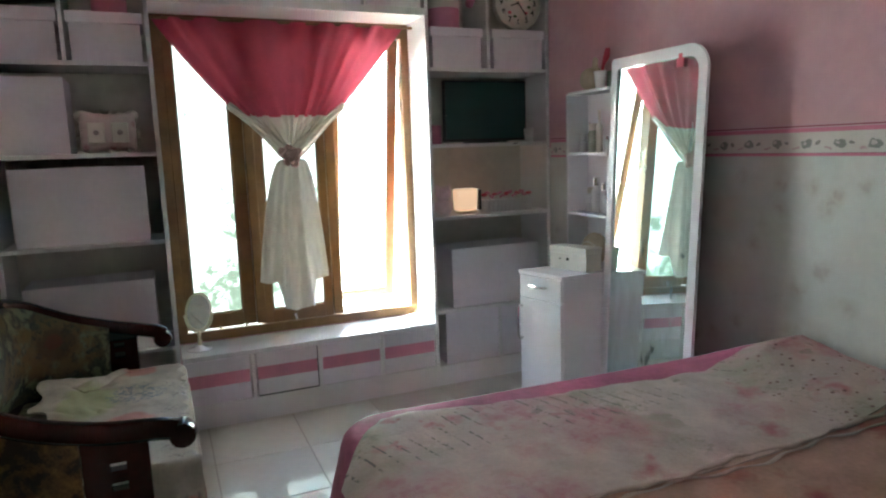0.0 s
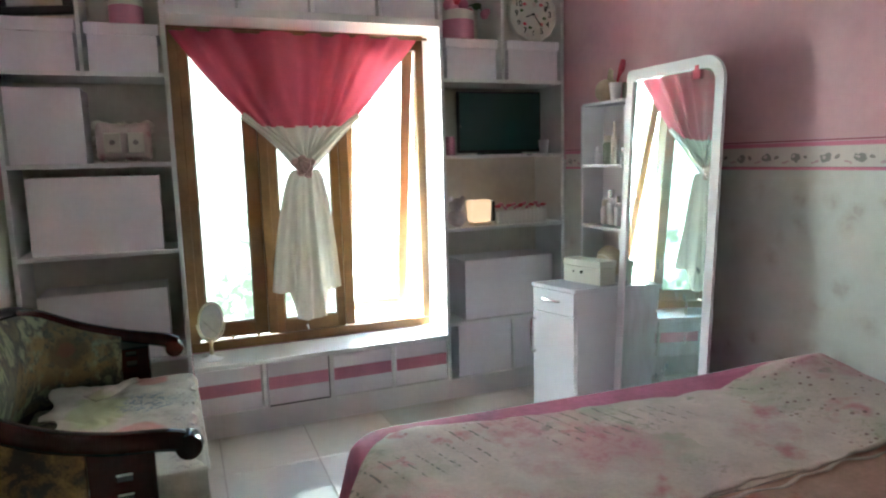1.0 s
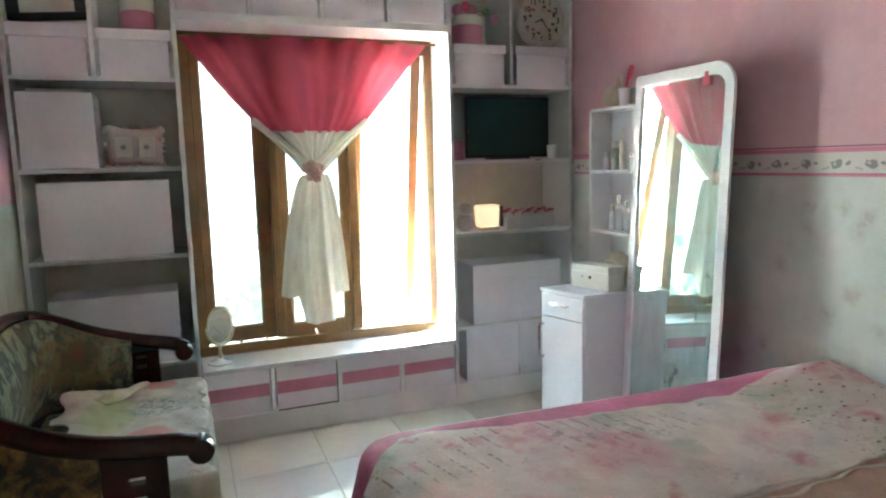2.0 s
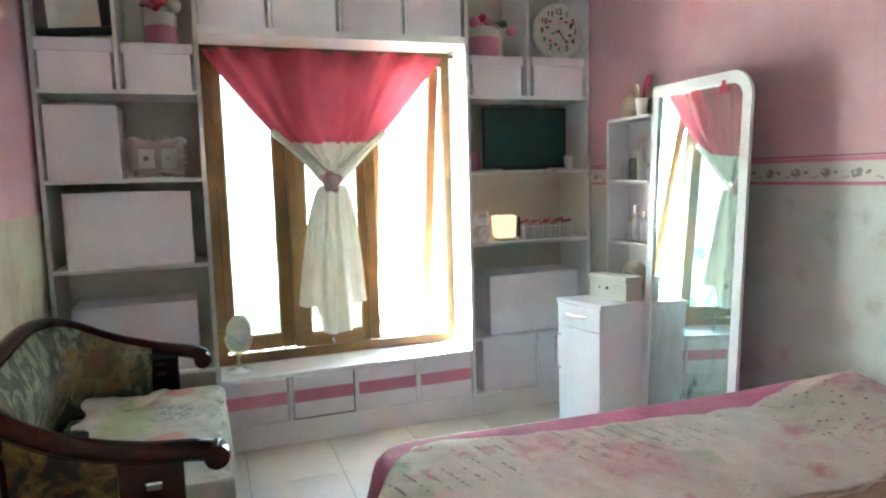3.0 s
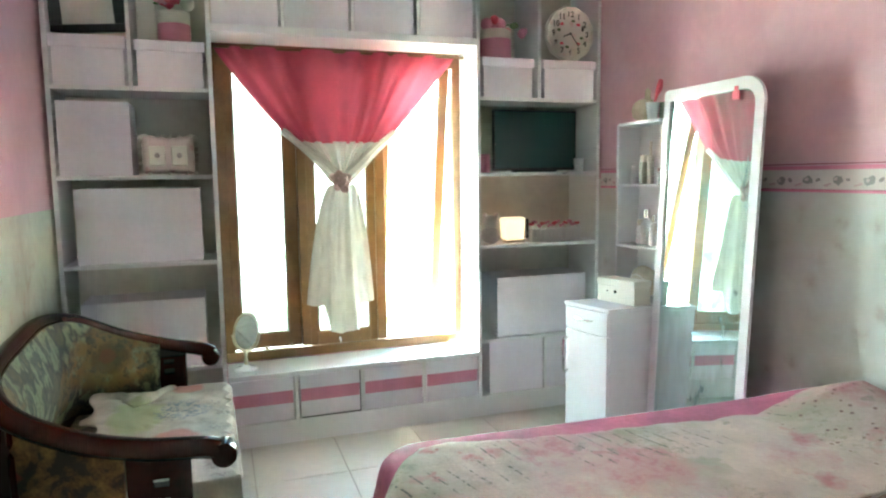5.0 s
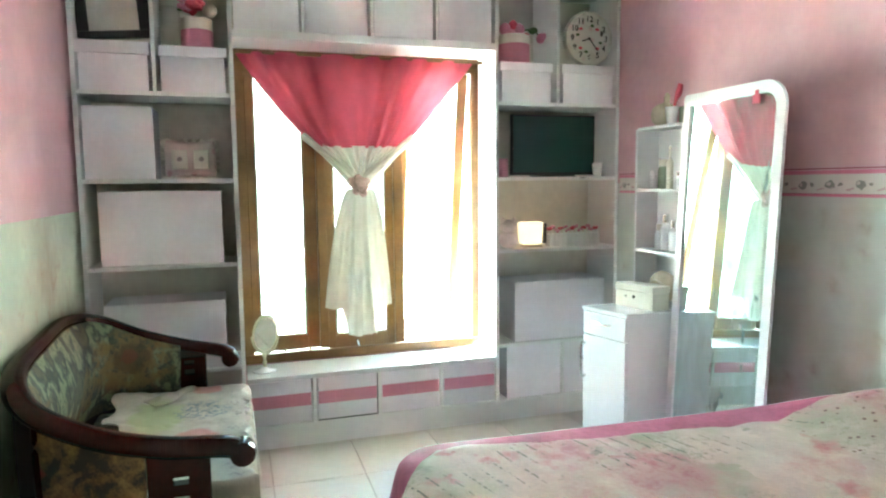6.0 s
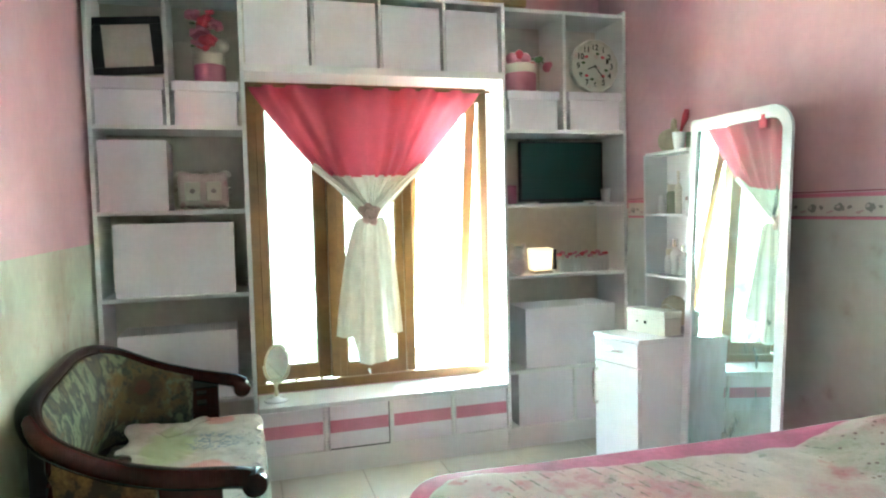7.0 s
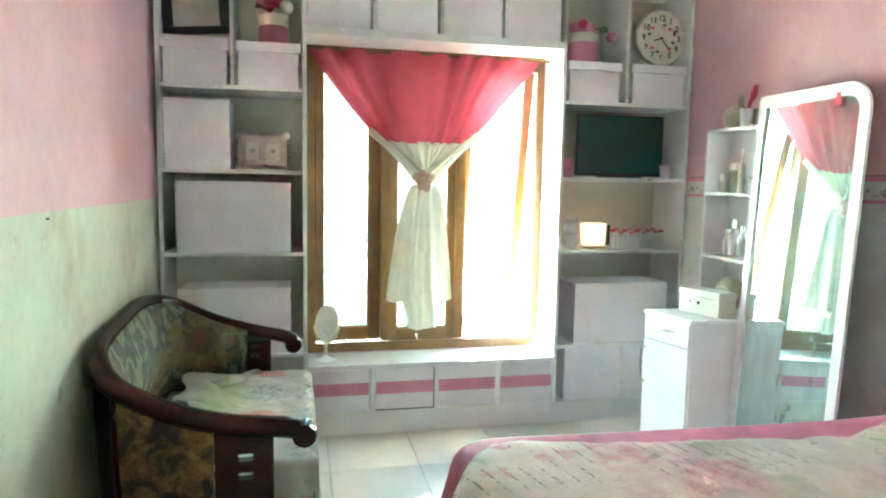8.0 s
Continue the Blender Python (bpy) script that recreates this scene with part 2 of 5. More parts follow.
layer(BORDER, scaled(BORDER, motif(BORDER, 0.139, 0.047, 0.0, 0.026, 0.018, 0.035), 0.75), (0.13, 0.14, 0.13))
layer(BORDER, scaled(BORDER, motif(BORDER, 0.139, 0.052, 0.002, 0.010, 0.007, 0.03), 0.9), (0.58, 0.50, 0.48))
layer(BORDER, scaled(BORDER, motif(BORDER, 0.139, -0.009, -0.004, 0.012, 0.008, 0.02), 0.75), (0.16, 0.13, 0.13))
layer(BORDER, scaled(BORDER, motif(BORDER, 0.139, 0.09, -0.018, 0.020, 0.006, 0.03), 0.6), (0.44, 0.20, 0.25))
WALL_WEST = material("stained_pale_wallpaper", (0.51, 0.525, 0.415), 0.65, var=0.14, scale=2.4, bump=0.10, bump_scale=45)
layer(WALL_WEST, scaled(WALL_WEST, spots(WALL_WEST, 5.0, 0.05, 0.55, offset=(0.3, 0.2, 0.1), squash=(1, 1, 0.45), ragged=1.0, gate=0.3), 0.38), (0.44, 0.46, 0.32))
layer(WALL_WEST, scaled(WALL_WEST, spots(WALL_WEST, 2.6, 0.05, 0.50, offset=(0.1, 0.7, 0.4), squash=(1, 1, 0.6), ragged=1.1, gate=0.35), 0.55), (0.30, 0.23, 0.15))
layer(WALL_WEST, scaled(WALL_WEST, speckled(WALL_WEST, spots(WALL_WEST, 7.0, 0.05, 0.4, offset=(1.1, 0.7, 2.4), ragged=0.9, gate=0.6), 20, 0.45, 0.6), 0.55), (0.36, 0.20, 0.13))
EDGING = material("dark_rose_line", (0.30, 0.07, 0.12), 0.6, var=0.1)
CEIL = material("ceiling_paint", (0.84, 0.84, 0.82), 0.8, var=0.05, scale=2)

CURTAIN_PINK = material("pink_curtain_cloth", (0.56, 0.085, 0.135), 0.85, var=0.10, scale=12, bump=0.15, bump_scale=300)
see_through(CURTAIN_PINK, 0.125, (0.72, 0.115, 0.16))
CURTAIN_CREAM = material("cream_curtain_cloth", (0.68, 0.65, 0.58), 0.85, var=0.08, scale=12, bump=0.15, bump_scale=300)
see_through(CURTAIN_CREAM, 0.10, (0.75, 0.67, 0.54))
ROSETTE = material("rosette_cloth", (0.62, 0.42, 0.38), 0.85, var=0.2, scale=40)


def pane_glass(name, colour):
    """Thin window glass: light passes tinted, and the surface mirrors at low angles."""
    m = bpy.data.materials.new(name)
    m.use_nodes = True
    nt = m.node_tree
    nt.nodes.remove(nt.nodes["Principled BSDF"])
    passing = node(nt, "ShaderNodeBsdfTransparent", Color=(*colour, 1))
    gloss = node(nt, "ShaderNodeBsdfGlossy", Roughness=0.01)
    edge = node(nt, "ShaderNodeFresnel", IOR=1.35)
    mx = nt.nodes.new("ShaderNodeMixShader")
    nt.links.new(edge.outputs[0], mx.inputs[0])
    nt.links.new(passing.outputs[0], mx.inputs[1])
    nt.links.new(gloss.outputs[0], mx.inputs[2])
    nt.links.new(mx.outputs[0], nt.nodes["Material Output"].inputs["Surface"])
    return m


GLASS = pane_glass("tinted_window_glass", (0.27, 0.28, 0.275))
CLEAR = pane_glass("clear_window_glass", (0.80, 0.81, 0.80))
MIRROR = bpy.data.materials.new("mirror_glass")
MIRROR.use_nodes = True
mb = MIRROR.node_tree.nodes["Principled BSDF"]
mb.inputs["Metallic"].default_value, mb.inputs["Roughness"].default_value = 1.0, 0.015
# Teal base and the streaky diffuse layer below paint in the glare haze.
mb.inputs["Base Color"].default_value = (0.72, 0.90, 0.88, 1)
mt = MIRROR.node_tree
glare_veil = mt.nodes.new("ShaderNodeBsdfDiffuse")
glare_veil.inputs["Color"].default_value = (0.58, 0.78, 0.75, 1)
mco = mt.nodes.new("ShaderNodeTexCoord")
mmap = mt.nodes.new("ShaderNodeMapping")
mmap.inputs["Scale"].default_value = (1, 7, 2.2)
mt.links.new(mco.outputs["Object"], mmap.inputs["Vector"])
glare_streaks = node(mt, "ShaderNodeTexNoise", Scale=1.6, Detail=6.0, Roughness=0.7)
mt.links.new(mmap.outputs["Vector"], glare_streaks.inputs["Vector"])
glare_amount = mt.nodes.new("ShaderNodeMapRange")
glare_amount.inputs["From Min"].default_value, glare_amount.inputs["From Max"].default_value = 0.40, 0.72
glare_amount.inputs["To Min"].default_value, glare_amount.inputs["To Max"].default_value = 0.12, 0.36
mt.links.new(glare_streaks.outputs["Fac"], glare_amount.inputs["Value"])
glare_mix = mt.nodes.new("ShaderNodeMixShader")
mt.links.new(glare_amount.outputs["Result"], glare_mix.inputs[0])
mt.links.new(mb.outputs[0], glare_mix.inputs[1])
mt.links.new(glare_veil.outputs[0], glare_mix.inputs[2])
mt.links.new(glare_mix.outputs[0], mt.nodes["Material Output"].inputs["Surface"])
# The green-teal in this dark screen colour is reflected glare, painted in.
SCREEN = material("dark_screen", (0.010, 0.058, 0.050), 0.35, var=0.1)

def marbled(name, dark, mid, light, scale, warp, squash=(1, 1, 1)):
    """A woven fabric with large flowing leaf shapes in three tones."""
    m = material(name, mid, 0.85, var=0.3, scale=9, bump=0.3, bump_scale=160)
    nt = m.node_tree
    tc = nt.nodes.new("ShaderNodeTexCoord")
    big = node(nt, "ShaderNodeTexNoise", Scale=scale, Detail=3.0, Distortion=warp)
    fine = node(nt, "ShaderNodeTexNoise", Scale=scale * 7, Detail=3.0, Distortion=0.5)
    mp = nt.nodes.new("ShaderNodeMapping")
    mp.inputs["Scale"].default_value = squash
    nt.links.new(tc.outputs["Object"], mp.inputs["Vector"])
    for n in (big, fine):
        nt.links.new(mp.outputs["Vector"], n.inputs["Vector"])
    mix = nt.nodes.new("ShaderNodeMix")
    mix.inputs[0].default_value = 0.22
    nt.links.new(big.outputs["Fac"], mix.inputs[2])
    nt.links.new(fine.outputs["Fac"], mix.inputs[3])
    ramp = nt.nodes.new("ShaderNodeValToRGB")
    el = ramp.color_ramp.elements
    el[0].position, el[0].color = 0.40, (*dark, 1)
    el[1].position, el[1].color = 0.60, (*light, 1)
    e = el.new(0.49)
    e.color = (*mid, 1)
    e = el.new(0.68)
    e.color = (*dark, 1)
    nt.links.new(mix.outputs[0], ramp.inputs["Fac"])
    nt.links.new(ramp.outputs["Color"], nt.nodes["Principled BSDF"].inputs["Base Color"])
    return m


UPHOLSTERY = material("floral_upholstery", (0.078, 0.081, 0.046), 0.85, var=0.45, scale=16, bump=0.3, bump_scale=160)
for off, gate in (((0.3, 0.2, 0.1), 0.05), ((1.7, 2.3, 0.6), 0.30)):
    for lo, hi, colour in ((0.50, 0.60, (0.021, 0.027, 0.027)), (0.40, 0.50, (0.185, 0.204, 0.122)), (0.22, 0.30, (0.033, 0.041, 0.033)), (0.06, 0.13, (0.148, 0.155, 0.081))):
        layer(UPHOLSTERY, scaled(UPHOLSTERY, spots(UPHOLSTERY, 6.2, lo, hi, offset=off, squash=(1, 1, 0.6), ragged=0.75, gate=gate), 0.85), colour)
for lo, hi, colour in ((0.36, 0.48, (0.126, 0.089, 0.033)), (0.18, 0.26, (0.044, 0.033, 0.015)), (0.06, 0.14, (0.104, 0.026, 0.016))):
    layer(UPHOLSTERY, scaled(UPHOLSTERY, spots(UPHOLSTERY, 3.8, lo, hi, offset=(1.1, 4.3, 2.2), ragged=1.0, gate=0.4), 0.85), colour)
layer(UPHOLSTERY, scaled(UPHOLSTERY, speckled(UPHOLSTERY, spots(UPHOLSTERY, 2.0, 0.2, 0.8), 60, 0.54, 0.60), 0.8), (0.013, 0.016, 0.018))
UPH_OUT = marbled("tan_floral_upholstery", (0.030, 0.018, 0.009), (0.125, 0.066, 0.026), (0.25, 0.14, 0.055), 13.0, 0.5)
layer(UPH_OUT, scaled(UPH_OUT, spots(UPH_OUT, 7.0, 0.10, 0.48, offset=(1, 5, 2), ragged=0.8, gate=0.3), 0.85), (0.035, 0.040, 0.020))
layer(UPH_OUT, scaled(UPH_OUT, spots(UPH_OUT, 7.0, 0.03, 0.30, offset=(1, 5, 2), ragged=0.8, gate=0.3), 0.9), (0.30, 0.035, 0.030))
layer(UPH_OUT, scaled(UPH_OUT, spots(UPH_OUT, 13.0, 0.05, 0.32, offset=(3, 2, 1), ragged=0.8, gate=0.55), 0.8), (0.02, 0.022, 0.012))
BACKCLOTH = material("black_backing_cloth", (0.018, 0.013, 0.010), 0.85, var=0.3, scale=9, bump=0.2, bump_scale=150)
CLOTH = material("seat_cloth", (0.50, 0.47, 0.40), 0.9, var=0.18, scale=8, bump=0.35, bump_scale=160)


def print_patch(m, centre, radii, ragged=0.07):
    """A ragged printed patch at a place on the cloth."""
    nt = m.node_tree
    tc = nt.nodes.new("ShaderNodeTexCoord")
    wob = node(nt, "ShaderNodeTexNoise", Scale=16.0, Detail=4.0)
    nt.links.new(tc.outputs["Object"], wob.inputs["Vector"])
    mv = nt.nodes.new("ShaderNodeVectorMath")
    mv.operation = "MULTIPLY_ADD"
    mv.inputs[1].default_value = (ragged,) * 3
    nt.links.new(wob.outputs["Color"], mv.inputs[0])
    nt.links.new(tc.outputs["Object"], mv.inputs[2])
    mp = nt.nodes.new("ShaderNodeMapping")
    mp.inputs["Scale"].default_value = tuple(1 / r for r in radii)
    mp.inputs["Location"].default_value = tuple(-(c + ragged / 2) / r for c, r in zip(centre, radii))
    nt.links.new(mv.outputs["Vector"], mp.inputs["Vector"])
    ln = nt.nodes.new("ShaderNodeVectorMath")
    ln.operation = "LENGTH"
    nt.links.new(mp.outputs["Vector"], ln.inputs[0])
    r = nt.nodes.new("ShaderNodeMapRange")
    r.inputs["From Min"].default_value, r.inputs["From Max"].default_value = 1.05, 0.75
    nt.links.new(ln.outputs["Value"], r.inputs["Value"])
    return r.outputs["Result"]


bouquet = print_patch(UPHOLSTERY, (-0.12, 0.50, 0.68), (0.20, 0.22, 0.17), 0.12)
layer(UPHOLSTERY, scaled(UPHOLSTERY, speckled(UPHOLSTERY, bouquet, 18, 0.38, 0.52), 0.8), (0.165, 0.110, 0.042))
layer(UPHOLSTERY, scaled(UPHOLSTERY, print_patch(UPHOLSTERY, (-0.12, 0.50, 0.69), (0.08, 0.12, 0.075), 0.10), 0.7), (0.060, 0.040, 0.018))
layer(UPHOLSTERY, scaled(UPHOLSTERY, print_patch(UPHOLSTERY, (-0.12, 0.50, 0.70), (0.04, 0.10, 0.035), 0.06), 0.7), (0.120, 0.040, 0.022))

layer(CLOTH, scaled(CLOTH, spots(CLOTH, 12.0, 0.05, 0.40, offset=(0.6, 2.7, 0.4), ragged=1.0, gate=0.6), 0.35), (0.24, 0.28, 0.18))
layer(CLOTH, scaled(CLOTH, print_patch(CLOTH, (-0.16, 0.16, 0.0), (0.12, 0.22, 0.2)), 0.7), (0.38, 0.44, 0.20))
layer(CLOTH, scaled(CLOTH, print_patch(CLOTH, (-0.20, -0.28, 0.0), (0.12, 0.14, 0.2)), 0.6), (0.38, 0.44, 0.20))
for spot, size in (((0.03, 0.54, 0.0), (0.085, 0.075, 0.1)), ((0.0, -0.11, 0.0), (0.11, 0.085, 0.1)), ((0.16, -0.56, -0.16), (0.11, 0.1, 0.06))):
    layer(CLOTH, scaled(CLOTH, print_patch(CLOTH, spot, size), 0.75), (0.52, 0.20, 0.17))
bloom = print_patch(CLOTH, (0.03, 0.19, 0.0), (0.12, 0.13, 0.1))
layer(CLOTH, scaled(CLOTH, speckled(CLOTH, bloom, 45, 0.48, 0.56), 0.8), (0.15, 0.20, 0.27))
for off in ((0.7, 0.2, 0.3), (1.9, 1.2, 0.8)):
    layer(CLOTH, scaled(CLOTH, within(CLOTH, speckled(CLOTH, spots(CLOTH, 9.0, 0.1, 0.5, offset=off, ragged=0.8, gate=0.3), 55, 0.52, 0.58), 0, 0.08, 0.16), 0.75), (0.16, 0.14, 0.16))
SHEET = material("rose_bed_sheet", (0.40, 0.095, 0.165), 0.8, var=0.35, scale=5, bump=0.4, bump_scale=60)
SHEET_RED = material("red_floral_sheet", (0.47, 0.27, 0.21), 0.8, var=0.25, scale=7, bump=0.2, bump_scale=200)
layer(SHEET_RED, scaled(SHEET_RED, spots(SHEET_RED, 6.0, 0.05, 0.4, ragged=0.7, gate=0.3), 0.85), (0.30, 0.025, 0.035))
layer(SHEET_RED, scaled(SHEET_RED, spots(SHEET_RED, 9.0, 0.05, 0.35, offset=(2, 1, 0), ragged=0.8, gate=0.5), 0.6), (0.42, 0.28, 0.17))
BLANKET = material("floral_blanket", (0.57, 0.45, 0.40), 0.9, var=0.16, scale=7, bump=0.5, bump_scale=90)
layer(BLANKET, scaled(BLANKET, spots(BLANKET, 24, 0.05, 0.36, offset=(2, 3, 0), ragged=1.0, gate=0.55), 0.2), (0.34, 0.22, 0.18))
layer(BLANKET, scaled(BLANKET, spots(BLANKET, 2.6, 0.15, 0.55, offset=(4.0, 1.2, 0), ragged=0.9, gate=0.35), 0.75), (0.33, 0.31, 0.22))
rose = spots(BLANKET, 2.6, 0.22, 0.58, offset=(0.15, 0.35, 0), ragged=0.8, gate=0.2)
layer(BLANKET, scaled(BLANKET, rose, 0.8), (0.54, 0.29, 0.29))
layer(BLANKET, scaled(BLANKET, speckled(BLANKET, rose, 26, 0.46, 0.62), 0.6), (0.46, 0.17, 0.20))
layer(BLANKET, scaled(BLANKET, spots(BLANKET, 4.3, 0.05, 0.33, offset=(0.9, 2.1, 0), ragged=1.1, gate=0.30), 0.7), (0.45, 0.12, 0.14))
layer(BLANKET, scaled(BLANKET, speckled(BLANKET, spots(BLANKET, 3.3, 0.1, 0.5, offset=(2.2, 0.4, 0), ragged=0.8, gate=0.5), 42, 0.54, 0.60), 0.7), (0.24, 0.22, 0.15))


layer(BLANKET, scaled(BLANKET, within(BLANKET, spots(BLANKET, 26, 0.14, 0.22, offset=(1, 2, 0), ragged=0.1, gate=0.25), 0, 0.45, 0.55), 0.8), (0.16, 0.07, 0.07))
layer(BLANKET, scaled(BLANKET, within(BLANKET, spots(BLANKET, 24, 0.12, 0.22, offset=(3, 1, 0), ragged=0.4, gate=0.5), 1, 0.26, 0.32), 0.8), (0.30, 0.10, 0.11))
layer(BLANKET, scaled(BLANKET, within(BLANKET, spots(BLANKET, 7.5, 0.10, 0.30, offset=(2, 5, 0), ragged=1.0, gate=0.45), 1, 0.10, 0.20), 0.75), (0.42, 0.13, 0.15))
layer(BLANKET, scaled(BLANKET, within(BLANKET, spots(BLANKET, 10, 0.10, 0.26, offset=(6, 5, 0), ragged=1.0, gate=0.6), 1, 0.0, 0.1), 0.65), (0.22, 0.22, 0.17))


def script_rows(m, scale, angle, zone, zone_off):
    """Slanting rows of small dashes in some parts of a print."""
    nt = m.node_tree
    tc = nt.nodes.new("ShaderNodeTexCoord")
    mp = nt.nodes.new("ShaderNodeMapping")
    mp.inputs["Rotation"].default_value = (0, 0, radians(angle))
    nt.links.new(tc.outputs["Object"], mp.inputs["Vector"])
    wv = node(nt, "ShaderNodeTexWave", Scale=scale, Distortion=1.2, Detail=1.0, Detail_Scale=0.6)
    nt.links.new(mp.outputs["Vector"], wv.inputs["Vector"])
    r1 = nt.nodes.new("ShaderNodeMapRange")
    r1.inputs["From Min"].default_value, r1.inputs["From Max"].default_value = 0.94, 0.985
    nt.links.new(wv.outputs["Fac"], r1.inputs["Value"])
    dash = node(nt, "ShaderNodeTexNoise", Scale=52.0, Detail=2.0)
    nt.links.new(mp.outputs["Vector"], dash.inputs["Vector"])
    r2 = nt.nodes.new("ShaderNodeMapRange")
    r2.inputs["From Min"].default_value, r2.inputs["From Max"].default_value = 0.47, 0.53
    nt.links.new(dash.outputs["Fac"], r2.inputs["Value"])
    big = nt.nodes.new("ShaderNodeMapping")
    big.inputs["Location"].default_value = zone_off
    nt.links.new(tc.outputs["Object"], big.inputs["Vector"])
    zn = node(nt, "ShaderNodeTexNoise", Scale=zone, Detail=1.0)
    nt.links.new(big.outputs["Vector"], zn.inputs["Vector"])
    r3 = nt.nodes.new("ShaderNodeMapRange")
    r3.inputs["From Min"].default_value, r3.inputs["From Max"].default_value = 0.46, 0.51
    nt.links.new(zn.outputs["Fac"], r3.inputs["Value"])
    sep = nt.nodes.new("ShaderNodeSeparateXYZ")
    nt.links.new(tc.outputs["Object"], sep.inputs[0])
    r4 = nt.nodes.new("ShaderNodeMapRange")
    r4.inputs["From Min"].default_value, r4.inputs["From Max"].default_value = 0.07, 0.11
    nt.links.new(sep.outputs[1], r4.inputs["Value"])
    out = r1.outputs["Result"]
    for other in (r2, r3, r4):
        mul = nt.nodes.new("ShaderNodeMath")
        mul.operation = "MULTIPLY"
        nt.links.new(out, mul.inputs[0])
        nt.links.new(other.outputs["Result"], mul.inputs[1])
        out = mul.outputs[0]
    return out


layer(BLANKET, scaled(BLANKET, script_rows(BLANKET, 5.4, -14, 2.4, (0.3, 0.2, 0)), 0.85), (0.13, 0.12, 0.11))

# ---- structure ----
XW, XE, YS, YN, ZC = -0.775, 2.375, -1.8, 3.86, 3.15  # inner faces of the room


def wall(name, bm, mat, label):
    return solo(name, bm, mat, label, "wall", kind="structure")


BAND = 1.372
wall("wall_west", box(XW - 0.12, XW, YS, YN + 0.12, BAND, ZC), WALL_PINK, "pink wallpapered wall above a pale lower half")
wall("wall_west_lower", box(XW - 0.12, XW + 0.002, YS, YN + 0.12, 0, BAND), WALL_WEST, "pale cream floral wallpaper on the lower wall")
wall("wall_east", box(XE, XE + 0.12, YS, YN + 0.12, 1.486, ZC), WALL_PINK, "pink wallpapered wall above a flowered border")
wall("wall_east_lower", box(XE - 0.002, XE + 0.12, YS, YN + 0.12, 0, 1.486), WALL_PALE, "pale floral wallpaper under the border")
# Unseen closing wall, set near and white to bounce light onto the shelves.
wall("wall_south", box(XW, XE, YS - 0.12, YS, 0, ZC), CEIL, "unseen closing wall, white to bounce light into the room")
# the window wall with its opening
WX0, WX1, WZ0, WZ1 = 0.04, 1.50, 0.44, 2.25
nb = box(XW, WX0, YN, YN + 0.12, 0, ZC)
box(WX1, XE, YN, YN + 0.12, 0, ZC, bm=nb)
box(WX0, WX1, YN, YN + 0.12, 0, WZ0, bm=nb)
box(WX0, WX1, YN, YN + 0.12, WZ1, ZC, bm=nb)
wall("wall_north", nb, WALL_PINK, "pink wall with a wide window opening")
solo("ceiling", box(XW - 0.12, XE + 0.12, YS - 0.12, YN + 0.12, ZC, ZC + 0.1), CEIL, "plain white painted ceiling", "ceiling", kind="structure")
floor = solo("floor", box(XW - 0.1, XE + 0.1, YS - 0.1, YN + 0.1, -0.1, -0.004), GROUT, "glossy cream ceramic tile floor", "floor", kind="structure")
ORI[floor] = Vector((0, 0, 0))

band = thing("trim", (XE, 1.6, 1.49), "flowered wallpaper border with pink edges", "trim", kind="structure")
part("border_strip", box(XE - 0.005, XE - 0.001, YS, 3.49, 1.436, 1.519), BORDER, band)
part("border_edge", box(XE - 0.007, XE - 0.001, YS, 3.49, 1.519, 1.535, 0.001), PINKBAND, band)
part("border_edge", box(XE - 0.007, XE - 0.001, YS, 3.49, 1.425, 1.436, 0.001), PINKBAND, band)
part("border_line", box(XE - 0.006, XE - 0.001, YS, 3.49, 1.432, 1.438), EDGING, band)
part("border_line", box(XE - 0.006, XE - 0.001, YS, 3.49, 1.540, 1.545), EDGING, band)

# ---- window ----
win = thing("window_1", (0.77, 3.84, 0.42), "brown timber window in three lights with one sash ajar", "window", kind="structure")
FY0, FY1 = 3.80, 3.885
part("window_frame", box(0.022, 0.075, FY0, FY1, 0.46, 2.26, 0.004), TIMBER, win)
part("window_frame", box(1.465, 1.518, FY0, FY1, 0.46, 2.26, 0.004), TIMBER, win)
part("window_frame", box(0.022, 1.518, FY0 - 0.005, FY1, 0.424, 0.480, 0.004), TIMBER, win)
part("window_frame", box(0.022, 1.518, FY0, FY1, 2.19, 2.279, 0.003), TIMBER, win)
part("mullion", box(0.47, 0.525, FY0 - 0.012, FY1, 0.49, 2.19, 0.004), TIMBER, win)
part("mullion", box(0.945, 1.005, FY0 - 0.012, FY1, 0.49, 2.19, 0.004), TIMBER, win)


